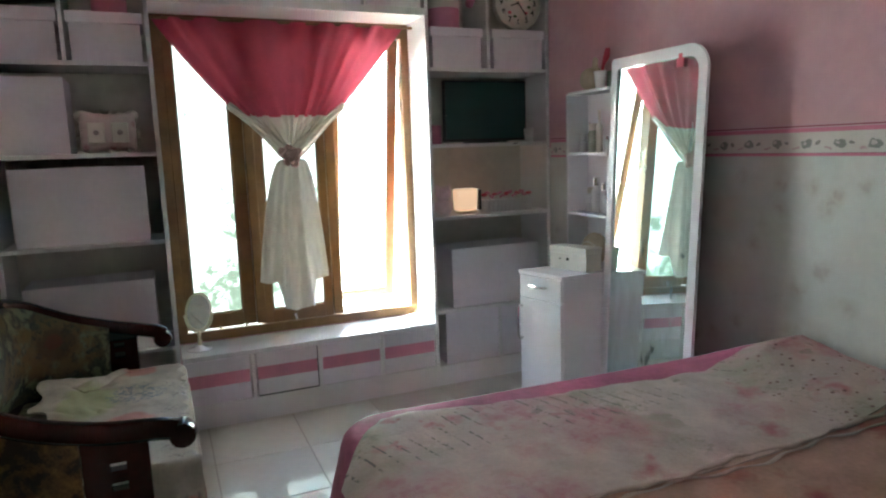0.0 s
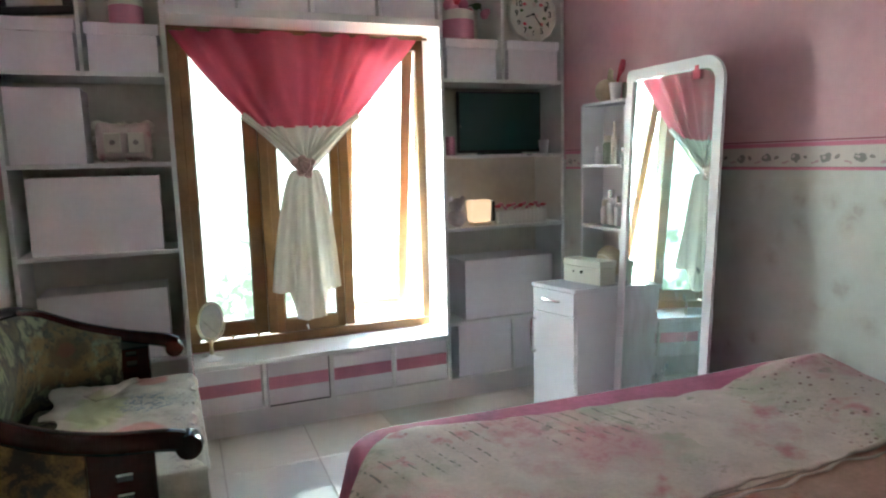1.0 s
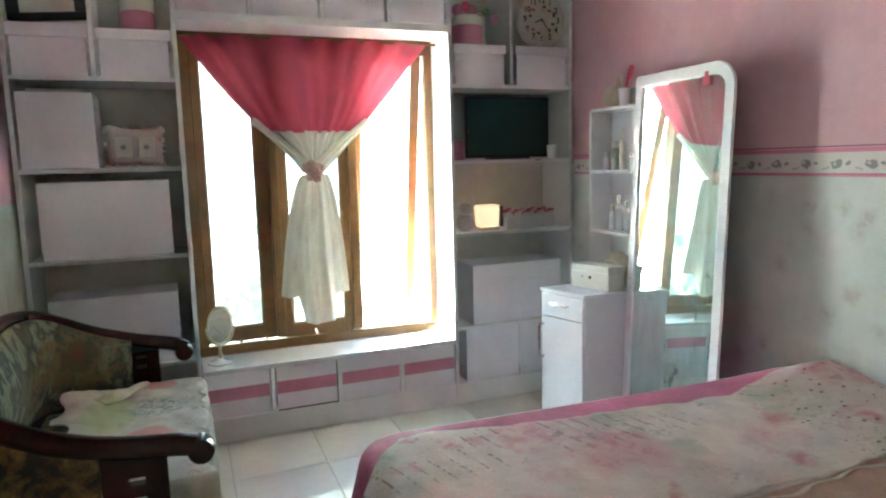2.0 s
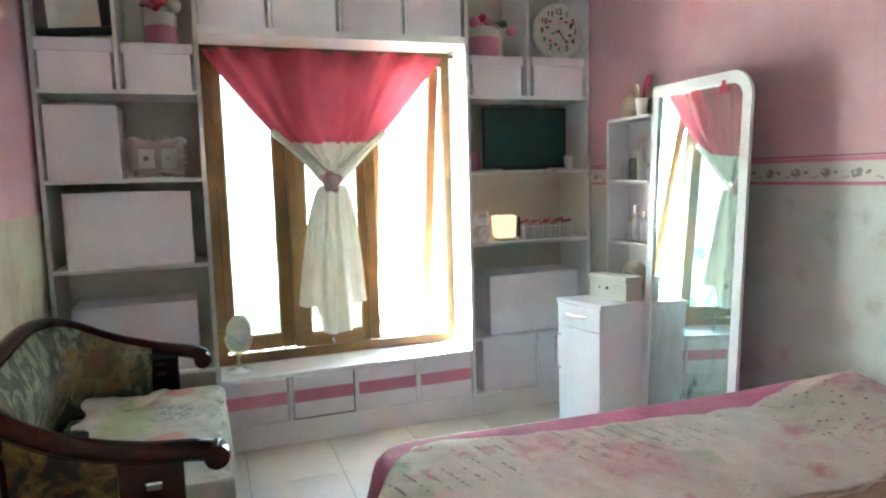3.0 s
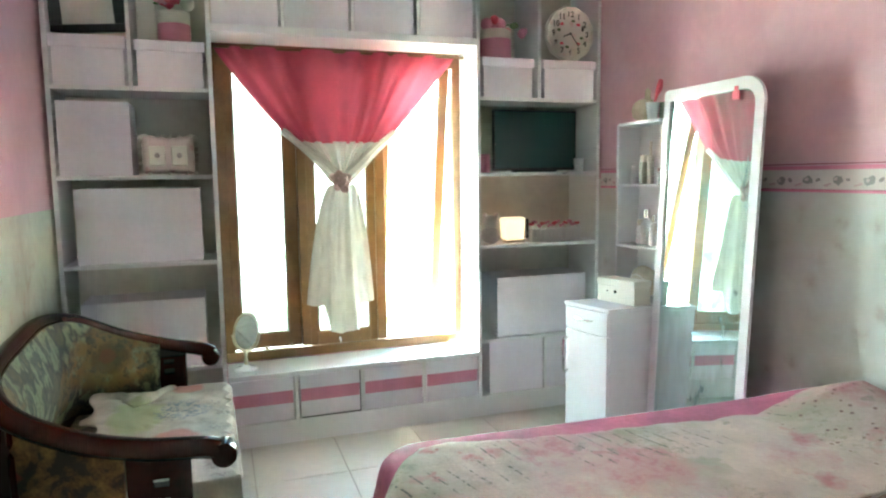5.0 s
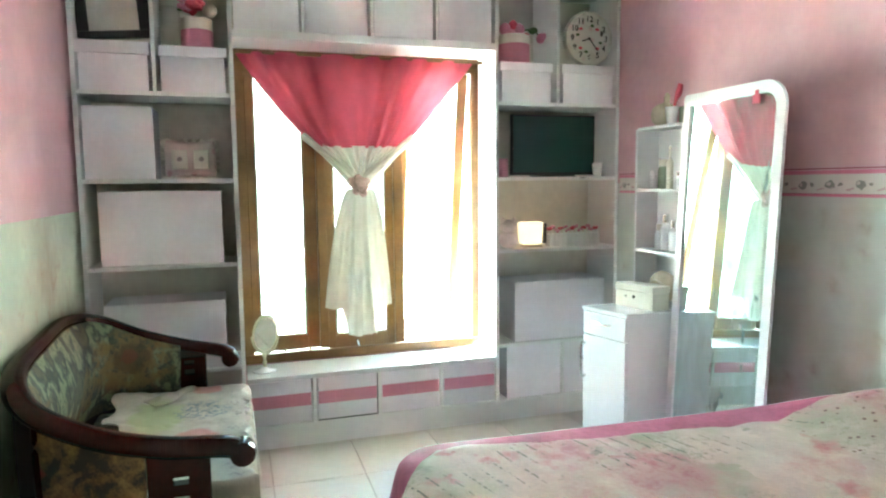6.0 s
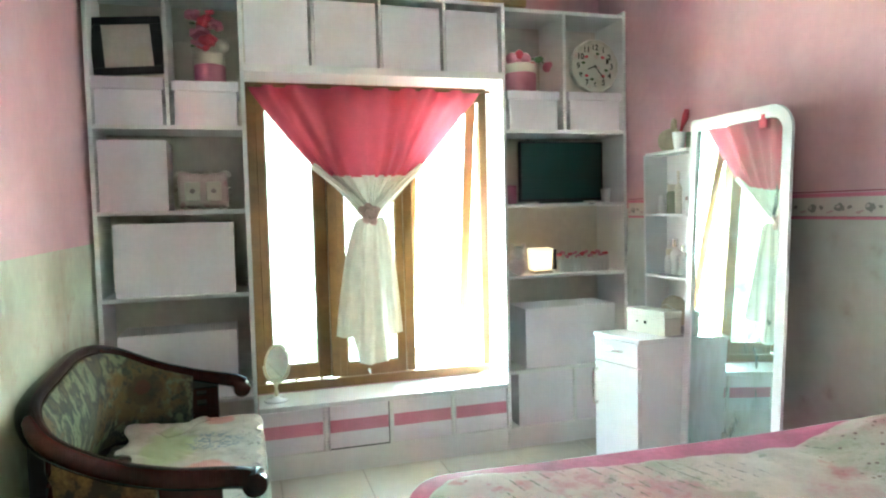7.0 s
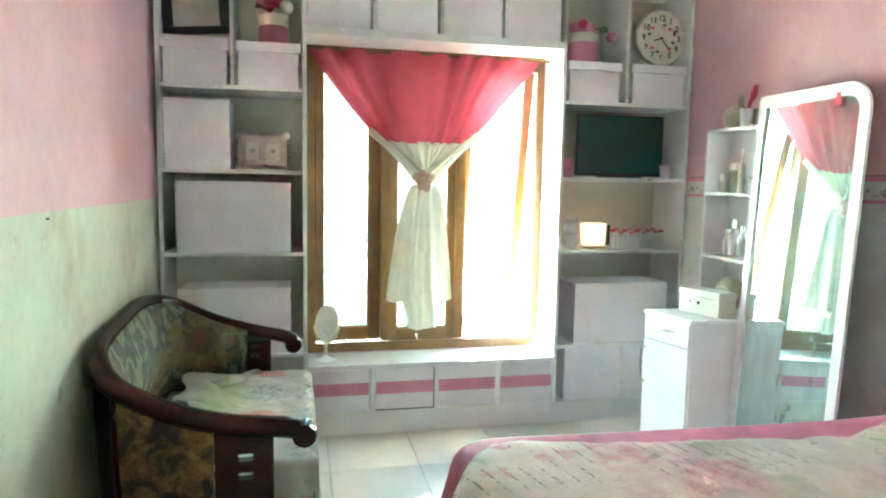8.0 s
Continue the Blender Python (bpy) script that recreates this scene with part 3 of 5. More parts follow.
def sash(x0, x1, y0, y1, z0, z1, stiles, foot, head, swing=0.0, glass=None):
    """A top-hung sash with two stiles, two rails and a pane, its foot swung outwards."""
    rot = Matrix.Translation((0, y0, z1)) @ Matrix.Rotation(radians(swing), 4, "X") @ Matrix.Translation((0, -y0, -z1))
    a, b = x0 + stiles[0], x1 - stiles[1]
    pieces = (("stile", (x0, a, y0, y1, z0, z1)), ("stile", (b, x1, y0, y1, z0, z1)),
              ("rail", (a, b, y0, y1, z0, z0 + foot)), ("rail", (a, b, y0, y1, z1 - head, z1)))
    body = None
    for nm, c in pieces:
        m = box(*c, 0.004)
        bmesh.ops.transform(m, matrix=rot, verts=m.verts)
        if body is None:
            body = part("sash", m, TIMBER, win)
        else:
            part(nm, m, TIMBER, body)
    ym = (y0 + y1) / 2
    m = box(a - 0.01, b + 0.01, ym - 0.002, ym + 0.002, z0 + foot - 0.01, z1 - head + 0.01)
    bmesh.ops.transform(m, matrix=rot, verts=m.verts)
    part("pane", m, glass or GLASS, body)
    # the glazing bead round the pane
    for c in ((a, a + 0.009, z0 + foot, z1 - head), (b - 0.009, b, z0 + foot, z1 - head), (a + 0.009, b - 0.009, z0 + foot, z0 + foot + 0.009)):
        m = box(c[0], c[1], y0 + 0.005, ym - 0.003, c[2], c[3], 0.002)
        bmesh.ops.transform(m, matrix=rot, verts=m.verts)
        part("glazing_bead", m, TIMBER, body)


sash(0.064, 0.472, 3.815, 3.855, 0.485, 2.187, (0.054, 0.074), 0.085, 0.06, 0.7)
for x in (0.25, 0.40):
    part("stay", box(x, x + 0.016, 3.82, 3.85, 0.478, 0.495, 0.002), TIMBER, win)
sash(0.523, 0.947, 3.815, 3.855, 0.478, 2.187, (0.048, 0.048), 0.08, 0.06)
sash(1.010, 1.458, 3.835, 3.875, 0.470, 2.187, (0.055, 0.060), 0.055, 0.06, 9.5, CLEAR)
part("stay", tube([(1.448, 3.86, 0.62, 0.005), (1.446, 3.98, 0.60, 0.005), (1.444, 4.09, 0.58, 0.005)], 8, 8), STEEL, win, "thin metal stay", True)
part("latch", tube([(0.70, 3.805, 0.52, 0.012), (0.70, 3.79, 0.515, 0.010), (0.705, 3.785, 0.49, 0.006)], 10, 8), STEEL, win, "small brass window latch")
part("window_sill", box(0.024, 1.516, 3.495, 3.795, 0.392, 0.42, 0.004, 2), SILL, win, "glossy white sill board")

# ---- floor to top shelf round the window ----
SF, SB = 3.50, 3.855   # front and back of the boards
shelf = thing("wall_shelf", (0.8, 3.68, 0.0), "white fitted shelf wall framing the window", "shelf")
T = 0.022
for x0, z0, z1 in ((-0.757, 0.0, 2.735), (-0.002, 0.0, 2.735), (1.514, 0.0, 2.735), (2.342, 0.0, 2.735)):
    part("upright", box(x0, x0 + T, SF, SB, z0, z1, 0.0015), WHITE, shelf)
IN0, IN1 = -0.735, -0.002
JN0, JN1 = 1.536, 2.342
for z in (1.080, 1.535, 1.985, 2.713):
    part("shelf_board", box(IN0, IN1, SF + 0.002, SB, z - T, z, 0.0015), WHITE, shelf)
for z in (0.49, 1.085, 1.530, 1.985, 2.713):
    part("shelf_board", box(JN0, JN1, SF + 0.002, SB, z - T, z, 0.0015), WHITE, shelf)
part("shelf_board", box(IN0, IN1, SF + 0.002, SB, 0.48, 0.50, 0.0015), WHITE, shelf)
part("lintel_board", box(0.020, 1.514, SF, SB - 0.04, 2.280, 2.322, 0.002), WHITE, shelf)
part("shelf_board", box(0.020, 1.514, SF + 0.002, SB, 2.713, 2.735, 0.0015), WHITE, shelf)
part("plinth", box(0.020, 1.514, SF + 0.004, SB, 0.0, 0.135, 0.002), WHITE, shelf)
part("plinth", box(JN0, JN1, SF + 0.004, SB, 0.0, 0.128, 0.002), WHITE, shelf)
part("plinth", box(IN0, IN1, SF + 0.004, SB, 0.0, 0.10, 0.002), WHITE, shelf)
for x in (0.383, 0.766, 1.148):
    part("divider", box(x, x + 0.020, SF, SB, 0.135, 0.391, 0.0015), WHITE, shelf)
    part("divider", box(x, x + 0.016, SF + 0.01, SB, 2.322, 2.713, 0.0015), WHITE, shelf)
part("divider", box(-0.380, -0.362, SF, SB, 1.985, 2.713, 0.0015), WHITE, shelf)
part("divider", box(1.921, 1.941, SF, SB, 1.985, 2.713, 0.0015), WHITE, shelf)
part("divider", box(1.972, 1.990, SF + 0.004, SB, 0.128, 0.468, 0.0015), WHITE, shelf)
part("back_panel", box(IN0, IN1, SB - 0.008, SB + 0.003, 0.0, 2.713), BACKING, shelf, "beige backing board")
part("back_panel", box(JN0, JN1, SB - 0.008, SB + 0.003, 0.0, 2.713), BACKING, shelf, "beige backing board")
part("back_panel", box(0.020, 1.514, SB - 0.008, SB + 0.003, 2.322, 2.713), BACKING, shelf, "beige backing board")


def storage_box(x0, x1, z0, z1, lid=0.0, band_h=None, y=3.512, deep=0.30, label="", tilt=0.0):
    ob = thing("storage_box", ((x0 + x1) / 2, y + deep / 2, z0), label, "box", "white boxes in the shelf")
    top = z1 - lid if lid else z1
    part("body", box(x0 + (0.011 if lid else 0), x1 - (0.011 if lid else 0), y + 0.004, y + deep, z0, top, 0.003, 2), CARTON, ob)
    if lid:
        part("lid", box(x0, x1, y - 0.002, y + deep + 0.004, top, z1, 0.004, 2), CARTON, ob)
    else:
        part("front_panel", box(x0 - 0.001, x1 + 0.001, y, y + 0.0035, z0 + 0.001, z1 + 0.001, 0.001), CARTON, ob)
    if band_h:
        part("pink_band", box(x0 + 0.001, x1 - 0.001, y - 0.0015, y - 0.0002, band_h[0], band_h[1]), BOXBAND, ob, "pink band across the front")
    if tilt:
        ob.rotation_euler.z = radians(tilt)
    return ob


LID = "white lidded carton storage box on a shelf"
storage_box(-0.733, -0.388, 1.986, 2.234, 0.066, label=LID)
storage_box(-0.352, -0.012, 1.986, 2.222, 0.056, label=LID)
storage_box(1.552, 1.900, 1.986, 2.222, 0.053, label=LID)
storage_box(1.962, 2.335, 1.986, 2.224, 0.054, label=LID)
for x0, x1, z1 in ((0.030, 0.369, 2.690), (0.405, 0.751, 2.688), (0.789, 1.133, 2.684), (1.171, 1.496, 2.678)):
    storage_box(x0, x1, 2.323, z1, y=3.52, label="tall plain white box above the window")
for x0, x1 in ((0.030, 0.374), (0.414, 0.758), (0.790, 1.144), (1.176, 1.506)):
    bx = storage_box(x0, x1, 0.137, 0.386, band_h=(0.235, 0.308), y=3.508, label="white box with a pink band under the window sill")
    if x0 == 0.414:
        # Black strips stand in for the shaded gaps below and beside this box.
        part("gap_shade_strip", box(x0, x1 + 0.004, 3.500, 3.507, 0.137, 0.1425), BLACK, bx)
        part("gap_shade_strip", box(x1, x1 + 0.005, 3.500, 3.507, 0.1425, 0.386), BLACK, bx)
storage_box(-0.722, -0.392, 1.536, 1.908, y=3.52, label="large plain white square box on a shelf")
storage_box(-0.672, -0.072, 1.081, 1.468, y=3.525, label="wide plain white box on a shelf", tilt=0.5)
storage_box(-0.676, -0.074, 0.501, 0.875, y=3.525, label="wide plain white box behind the settee")
storage_box(1.655, 2.285, 0.491, 0.870, y=3.525, label="wide plain white box on the lower shelf")
storage_box(1.596, 1.968, 0.130, 0.466, y=3.518, label="plain white box in the bottom compartment")
storage_box(1.994, 2.330, 0.130, 0.466, y=3.518, label="plain white box in the bottom compartment")

# ---- curtain ----
curtain = thing("curtain", (0.735, 3.72, 2.24), "pink and cream curtain tied in a knot before the window", "curtain")
EDGE_L = [(2.245, 0.030), (2.20, 0.055), (2.05, 0.165), (1.90, 0.285), (1.775, 0.395), (1.66, 0.525), (1.52, 0.672)]
EDGE_R = [(2.245, 1.452), (2.20, 1.420), (2.05, 1.290), (1.90, 1.165), (1.775, 1.052), (1.66, 0.915), (1.52, 0.770)]


def edge_at(edge, z):
    zs, xs = [p[0] for p in edge][::-1], [p[1] for p in edge][::-1]
    return float(np.interp(z, zs, xs))


def drape(z_top, z_low, inset=0.0):
    def fn(u, v):
        z = z_top + (z_low - z_top) * v
        a, b = edge_at(EDGE_L, z) + inset, edge_at(EDGE_R, z) - inset
        x = a + (b - a) * u
        deep = min(1.0, (b - a) / 1.4)
        k = (2.245 - z) / 0.75
        fold = 0.019 * math.sin(u * 46 + 2.0 * math.sin(u * 9)) + 0.010 * math.sin(u * 23 + 1.0 + k * 1.5)
        y = 3.715 - 0.02 * math.sin(math.pi * u) + fold * (0.6 + 0.8 * deep) - 0.03 * k
        zz = z - 0.012 * math.sin(math.pi * u) * (1 if v > 0.99 else 0)
        return (x, y, zz)
    return fn


part("upper_cloth", sheet(drape(2.245, 1.722), 150, 26), CURTAIN_PINK, curtain, "deep pink upper half, gathered on a rod", True, 3.2)
part("lower_cloth", sheet(drape(1.722, 1.56, 0.028), 90, 12), CURTAIN_CREAM, curtain, "cream lower half", True, 3.2)


def gather(points, wid, phase):
    """A bunched band of cloth along points (x, y, z), ridged lengthwise."""
    b = bmesh.new()
    path = smooth_path(points, 28)
    rings = []
    for k, p in enumerate(path):
        q0, q1 = path[max(0, k - 1)], path[min(28, k + 1)]
        way = Vector(q1 - q0).normalized()
        side = way.cross(Vector((0, -1, 0))).normalized()
        w = wid[0] + (wid[1] - wid[0]) * k / 28
        ring = []
        for j in range(24):
            a = 2 * math.pi * j / 24
            r = w * (1 + 0.16 * math.sin(a * 5 + phase + k * 0.07))
            ring.append(b.verts.new(Vector(p) + side * math.cos(a) * r + Vector((0, -1, 0)) * math.sin(a) * r * 0.45))
        rings.append(ring)
    for r0, r1 in zip(rings, rings[1:]):
        for j in range(24):
            b.faces.new((r0[j], r0[(j + 1) % 24], r1[(j + 1) % 24], r1[j]))
    b.faces.new(rings[0])
    b.faces.new(rings[-1])
    return b


def swag(points, wid, phase):
    """A bunched band of thin cloth along points (x, y, z), with ridges along its length."""
    path = smooth_path(points, 30)

    def fn(u, v):
        k = min(29, int(u * 30))
        p = path[k] + (path[k + 1] - path[k]) * (u * 30 - k)
        way = Vector(path[k + 1] - path[k]).normalized()
        side = way.cross(Vector((0, -1, 0))).normalized()
        w = wid[0] + (wid[1] - wid[0]) * u
        q = Vector(p) + side * w * (2 * v - 1)
        q.y -= 0.022 * math.sin(math.pi * v) + 0.006 * math.sin(v * 17 + phase + u * 2)
        return q
    return fn


part("gathered_band", sheet(swag([(0.385, 3.70, 1.785), (0.50, 3.69, 1.70), (0.60, 3.68, 1.61), (0.69, 3.675, 1.51)], (0.020, 0.046), 0.3), 40, 24), CURTAIN_CREAM, curtain, "", True, 3.2)
part("gathered_band", sheet(swag([(1.060, 3.70, 1.780), (0.95, 3.69, 1.70), (0.84, 3.68, 1.60), (0.735, 3.67, 1.51)], (0.020, 0.048), 1.3), 40, 24), CURTAIN_CREAM, curtain, "", True, 3.2)


def hang(u, v):
    """The tail under the knot: one cloth with a low middle lobe and deepening folds."""
    s = v ** 0.55
    a, b = 0.650 + (0.490 - 0.650) * s, 0.792 + (0.900 - 0.792) * s
    lobe = min(1, max(0, (u - 0.24) / 0.07)) * min(1, max(0, (0.80 - u) / 0.07))
    low = 0.775 - 0.170 * lobe - 0.030 * abs(math.sin(u * 8.5 + 0.4))
    deep = 0.35 + 0.65 * v
    y = 3.675 + (0.030 * math.sin(u * 15 + 0.5 + 0.6 * math.sin(v * 4)) + 0.012 * math.sin(u * 34 + 1)) * deep - 0.03 * lobe * v
    return (a + (b - a) * u, y, 1.47 + (low - 1.47) * v)


part("tail", sheet(hang, 110, 40), CURTAIN_CREAM, curtain, "cream tail hanging under the knot", True, 3.2)
knot = part("knot", gather([(0.672, 3.675, 1.50), (0.705, 3.665, 1.495), (0.745, 3.675, 1.50)], (0.035, 0.035), 0.7), CURTAIN_CREAM, curtain, "", True, 3.2)
for k in range(11):
    a, r = k * 2.4, 0.012 + 0.0042 * k
    b = lathe([(0.006, -0.010), (0.022, -0.014), (0.026, 0.0), (0.018, 0.012), (0.004, 0.010)],
              (0.705 + r * math.cos(a), 3.640 - 0.02 * (1 - k / 11), 1.495 + r * math.sin(a)), 10, None, "y")
    part("petal", b, ROSETTE, knot, "", True)
part("rod", tube([(0.025, 3.712, 2.243, 0.008), (0.7, 3.712, 2.243, 0.008), (1.51, 3.712, 2.243, 0.008)], 4, 10), TIMBER, curtain, "", True)

# ---- bed ----
BX0, BX1, BY0, BY1, BZ = 0.475, 2.365, -0.05, 1.955, 0.58
bed = thing("bed", (1.45, 0.95, 0.0), "double bed with a rose sheet and raised pillows", "bed")
part("base", box(BX0 + 0.14, BX1, BY0 + 0.05, BY1 - 0.10, 0.0, 0.27, 0.02, 2), DARKWOOD, bed)


def round_rect(x0, x1, y0, y1, r, n=10):
    pts = []
    for cx, cy, a0 in ((x1 - 0.02, y1 - 0.02, 0), (x0 + r, y1 - r, 90), (x0 + r, y0 + r, 180), (x1 - 0.02, y0 + 0.02, 270)):
        rr = 0.02 if cx > 1.5 else r
        for k in range(n + 1):
            a = radians(a0 + 90 * k / n)
            pts.append((cx + rr * math.cos(a), cy + rr * math.sin(a)))
    out = []
    for p, q in zip(pts, pts[1:] + pts[:1]):
        m = max(1, int(math.hypot(q[0] - p[0], q[1] - p[1]) / 0.04))
        out += [(p[0] + (q[0] - p[0]) * k / m, p[1] + (q[1] - p[1]) * k / m) for k in range(m)]
    return out


def far_edge(x):
    """The long side runs slightly askew to the wall."""
    return -0.045 * min(1, max(0, (x - 0.65) / 1.3))


def head_rise(x, y):
    """The pillows at the wall end lift the covers."""
    s = min(1, max(0, (x - 1.90) / 0.40))
    lift = float(np.interp(y, (1.15, 1.34, 1.44, 1.59, 1.73, 1.88), (0.05, 0.065, 0.08, 0.108, 0.055, 0.0)))
    return lift * s * s * (3 - 2 * s)


def sheet_body():
    b = bmesh.new()
    rings = []
    base = round_rect(BX0, BX1, BY0, BY1, 0.17)
    for inset, z, wave in ((0.10, BZ + 0.004, 0), (0.05, BZ, 0), (0.022, BZ - 0.010, 0), (0.006, BZ - 0.03, 0), (0.0, BZ - 0.06, 0), (-0.004, 0.46, 0.004), (-0.012, 0.38, 0.010), (-0.018, 0.29, 0.016)):
        ring = []
        for k, (x, y) in enumerate(base):
            d = Vector((x - 1.45, y - 0.95)).normalized()
            corner = max(0.0, 1 - math.hypot(x - BX0, y - BY1) / 0.26) * max(0.0, (0.56 - z) / 0.27)
            if x > BX1 - 0.05:
                d = Vector((0, d.y))
            w = wave * math.sin(k * 0.9)
            px, py = x - d.x * (inset + w) - 0.055 * corner, y - d.y * (inset + w) + 0.055 * corner + (far_edge(x) if y > 0.9 else 0)
            ring.append(b.verts.new((px, py, z + 0.006 * math.sin(k * 0.37) * (z < 0.3))))
        rings.append(ring)
    n = len(base)
    for a, c in zip(rings, rings[1:]):
        for k in range(n):
            b.faces.new((a[k], a[(k + 1) % n], c[(k + 1) % n], c[k]))
    b.faces.new(rings[0])
    return b


part("sheet", sheet_body(), SHEET, bed, "rose pink fitted sheet hanging down the sides", True, 1.2)


def sheet_top(u, v):
    x = 0.80 + (2.355 - 0.80) * u
    y = 1.10 + (1.905 + far_edge(x) - 1.10) * v
    return (x, y, BZ + 0.004 + head_rise(x, y) + 0.002 * noise.noise((x * 5, y * 9, 0)) - 0.003 * (v > 0.98))


part("sheet_top", sheet(sheet_top, 60, 30), SHEET, bed, "", True)


def second_sheet(u, v):
    x = 0.62 + (2.355 - 0.62) * u
    y = 0.0 + 1.15 * v
    return (x, y, BZ + 0.010 + head_rise(x, max(y, 1.2)) + 0.012 * noise.noise((x * 3, y * 3, 2)) ** 2)


part("under_sheet", sheet(second_sheet, 50, 40, 0.004), SHEET_RED, bed, "red flowered sheet on the near half", True)

blanket = thing("blanket", (1.4, 1.4, BZ), "cream floral blanket with pink roses spread on the bed", "blanket")


def blanket_far(x):
    return float(np.interp(x, (0.40, 0.45, 0.50, 0.565, 0.625, 0.73, 0.92, 1.23, 1.70, 1.95, 2.2), (1.53, 1.61, 1.695, 1.78, 1.836, 1.846, 1.800, 1.748, 1.710, 1.70, 1.72)))


def blanket_height(x, y, v):
    z = BZ + 0.014 + head_rise(x, y)
    z += 0.010 * noise.noise((x * 2.6, y * 2.6, 3)) + 0.007 * noise.noise((x * 9, y * 6, 1)) + 0.003 * noise.noise((x * 21, y * 17, 5)) + 0.004
    z -= 0.006 * (1 - min(1.0, (1 - v) / 0.05)) ** 2
    if x < 0.56:
        z -= (0.56 - x) ** 2 * 2.5
    return z


def blanket_top(u, v):
    x = 0.40 + (2.352 - 0.40) * u
    y_near = 1.085 + 0.02 * math.sin(u * 9) - 0.015 * u
    y = y_near + (blanket_far(x) - y_near) * v
    return (x, y, blanket_height(x, y, v))


part("cover", sheet(blanket_top, 130, 60, 0.009), BLANKET, blanket, "", True)
hem = [(0.45 + 0.05 * k, 1.077 + 0.010 * math.sin(k * 0.7) + 0.006 * math.sin(k * 2.3), BZ + 0.017 + head_rise(0.45 + 0.05 * k, 1.15), 0.009 + 0.003 * math.sin(k * 1.1)) for k in range(39)]
part("hem_roll", tube(hem, 160, 10, 0.7), BLANKET, blanket, "", True)
hem = [(1.0 + 0.05 * k, 1.045 + 0.014 * math.sin(k * 0.5) + 0.008 * math.sin(k * 1.7), BZ + 0.012 + head_rise(1.0 + 0.05 * k, 1.15), 0.006 + 0.002 * math.sin(k * 1.9)) for k in range(27)]
part("hem_fold", tube(hem, 120, 8, 0.6), BLANKET, blanket, "", True)

# ---- settee ----
settee = thing("settee", (-0.38, 2.6, 0.0), "carved dark wood settee with floral upholstery", "settee")
RAIL = [(0.005, 1.97, 0.618, 0.040), (-0.06, 1.97, 0.645, 0.042), (-0.25, 1.985, 0.660, 0.042), (-0.45, 2.03, 0.698, 0.043), (-0.64, 2.085, 0.785, 0.042), (-0.73, 2.25, 0.865, 0.040),
        (-0.735, 2.60, 0.902, 0.036), (-0.722, 2.93, 0.912, 0.036), (-0.635, 3.11, 0.878, 0.036), (-0.45, 3.19, 0.775, 0.036), (-0.27, 3.22, 0.710, 0.036), (-0.10, 3.23, 0.665, 0.040), (-0.045, 3.23, 0.640, 0.042)]
part("rail", tube(RAIL, 90, 16, 0.85), DARKWOOD, settee, "polished curved top rail", True)
for y in (1.97, 3.23):
    x = -0.005 if y < 2.5 else -0.055
    part("scroll", lathe([(0.018, -0.043), (0.040, -0.036), (0.046, 0.0), (0.040, 0.036), (0.018, 0.043)], (x, y, 0.622), 20, None, "y"), DARKWOOD, settee, "", True)
rail_line = smooth_path(RAIL, 90)


def back_pad(inset, low, grow, taper=0.0, first=16, count=58):
    def fn(u, v):
        p = rail_line[first + int(u * count)]
        q = rail_line[min(90, first + 1 + int(u * count))]
        w = (u * count) % 1
        p = p + (q - p) * w
        c = Vector((-0.25, 2.6, 0))
        way = (c - Vector((p[0], p[1], 0))).normalized()
        puff = math.sin(math.pi * min(1, v * 1.05)) * grow
        puff += taper * v
        return (p[0] + way.x * (inset + puff), p[1] + way.y * (inset + puff), p[2] - 0.02 + (low - p[2] + 0.02) * v)
    return fn


part("backrest", sheet(back_pad(0.012, 0.46, 0.055), 74, 14, 0.03), UPHOLSTERY, settee, "curved backrest in dark floral fabric", True)
part("side_panel", sheet(back_pad(-0.012, 0.05, -0.02, 0.07, 17, 12), 24, 12, 0.012), UPH_OUT, settee, "tan floral fabric with red flowers on the outer side", True)
part("outer_back", sheet(back_pad(-0.010, 0.05, -0.02, 0.05, 29, 50), 60, 10, 0.012), BACKCLOTH, settee, "black cloth on the outer back", True)
trim_line = [back_pad(-0.020, 0.05, -0.02, 0.06, 17, 12)(0.985, k / 8) for k in range(9)]
part("panel_trim", tube([(p[0], p[1], p[2], 0.012) for p in trim_line], 16, 8), DARKWOOD, settee, "", True)
sb = box(-0.46, -0.02, 2.075, 3.15, 0.36, 0.492, 0.035, 3)
box(-0.62, -0.44, 2.26, 2.95, 0.37, 0.490, 0.02, 2, bm=sb)
part("seat", sb, UPHOLSTERY, settee, "", True)
sb = box(-0.44, -0.015, 2.07, 3.16, 0.26, 0.36, 0.012, 2)
box(-0.60, -0.43, 2.28, 2.93, 0.26, 0.355, 0.012, 2, bm=sb)
part("seat_rail", sb, DARKWOOD, settee)


POST_NEAR = ((-0.224, -0.176), (0.468, 0.494), (0.534, 0.560))
POST_FAR = ((-0.272, -0.225), (0.560, 0.590), (0.612, 0.636))


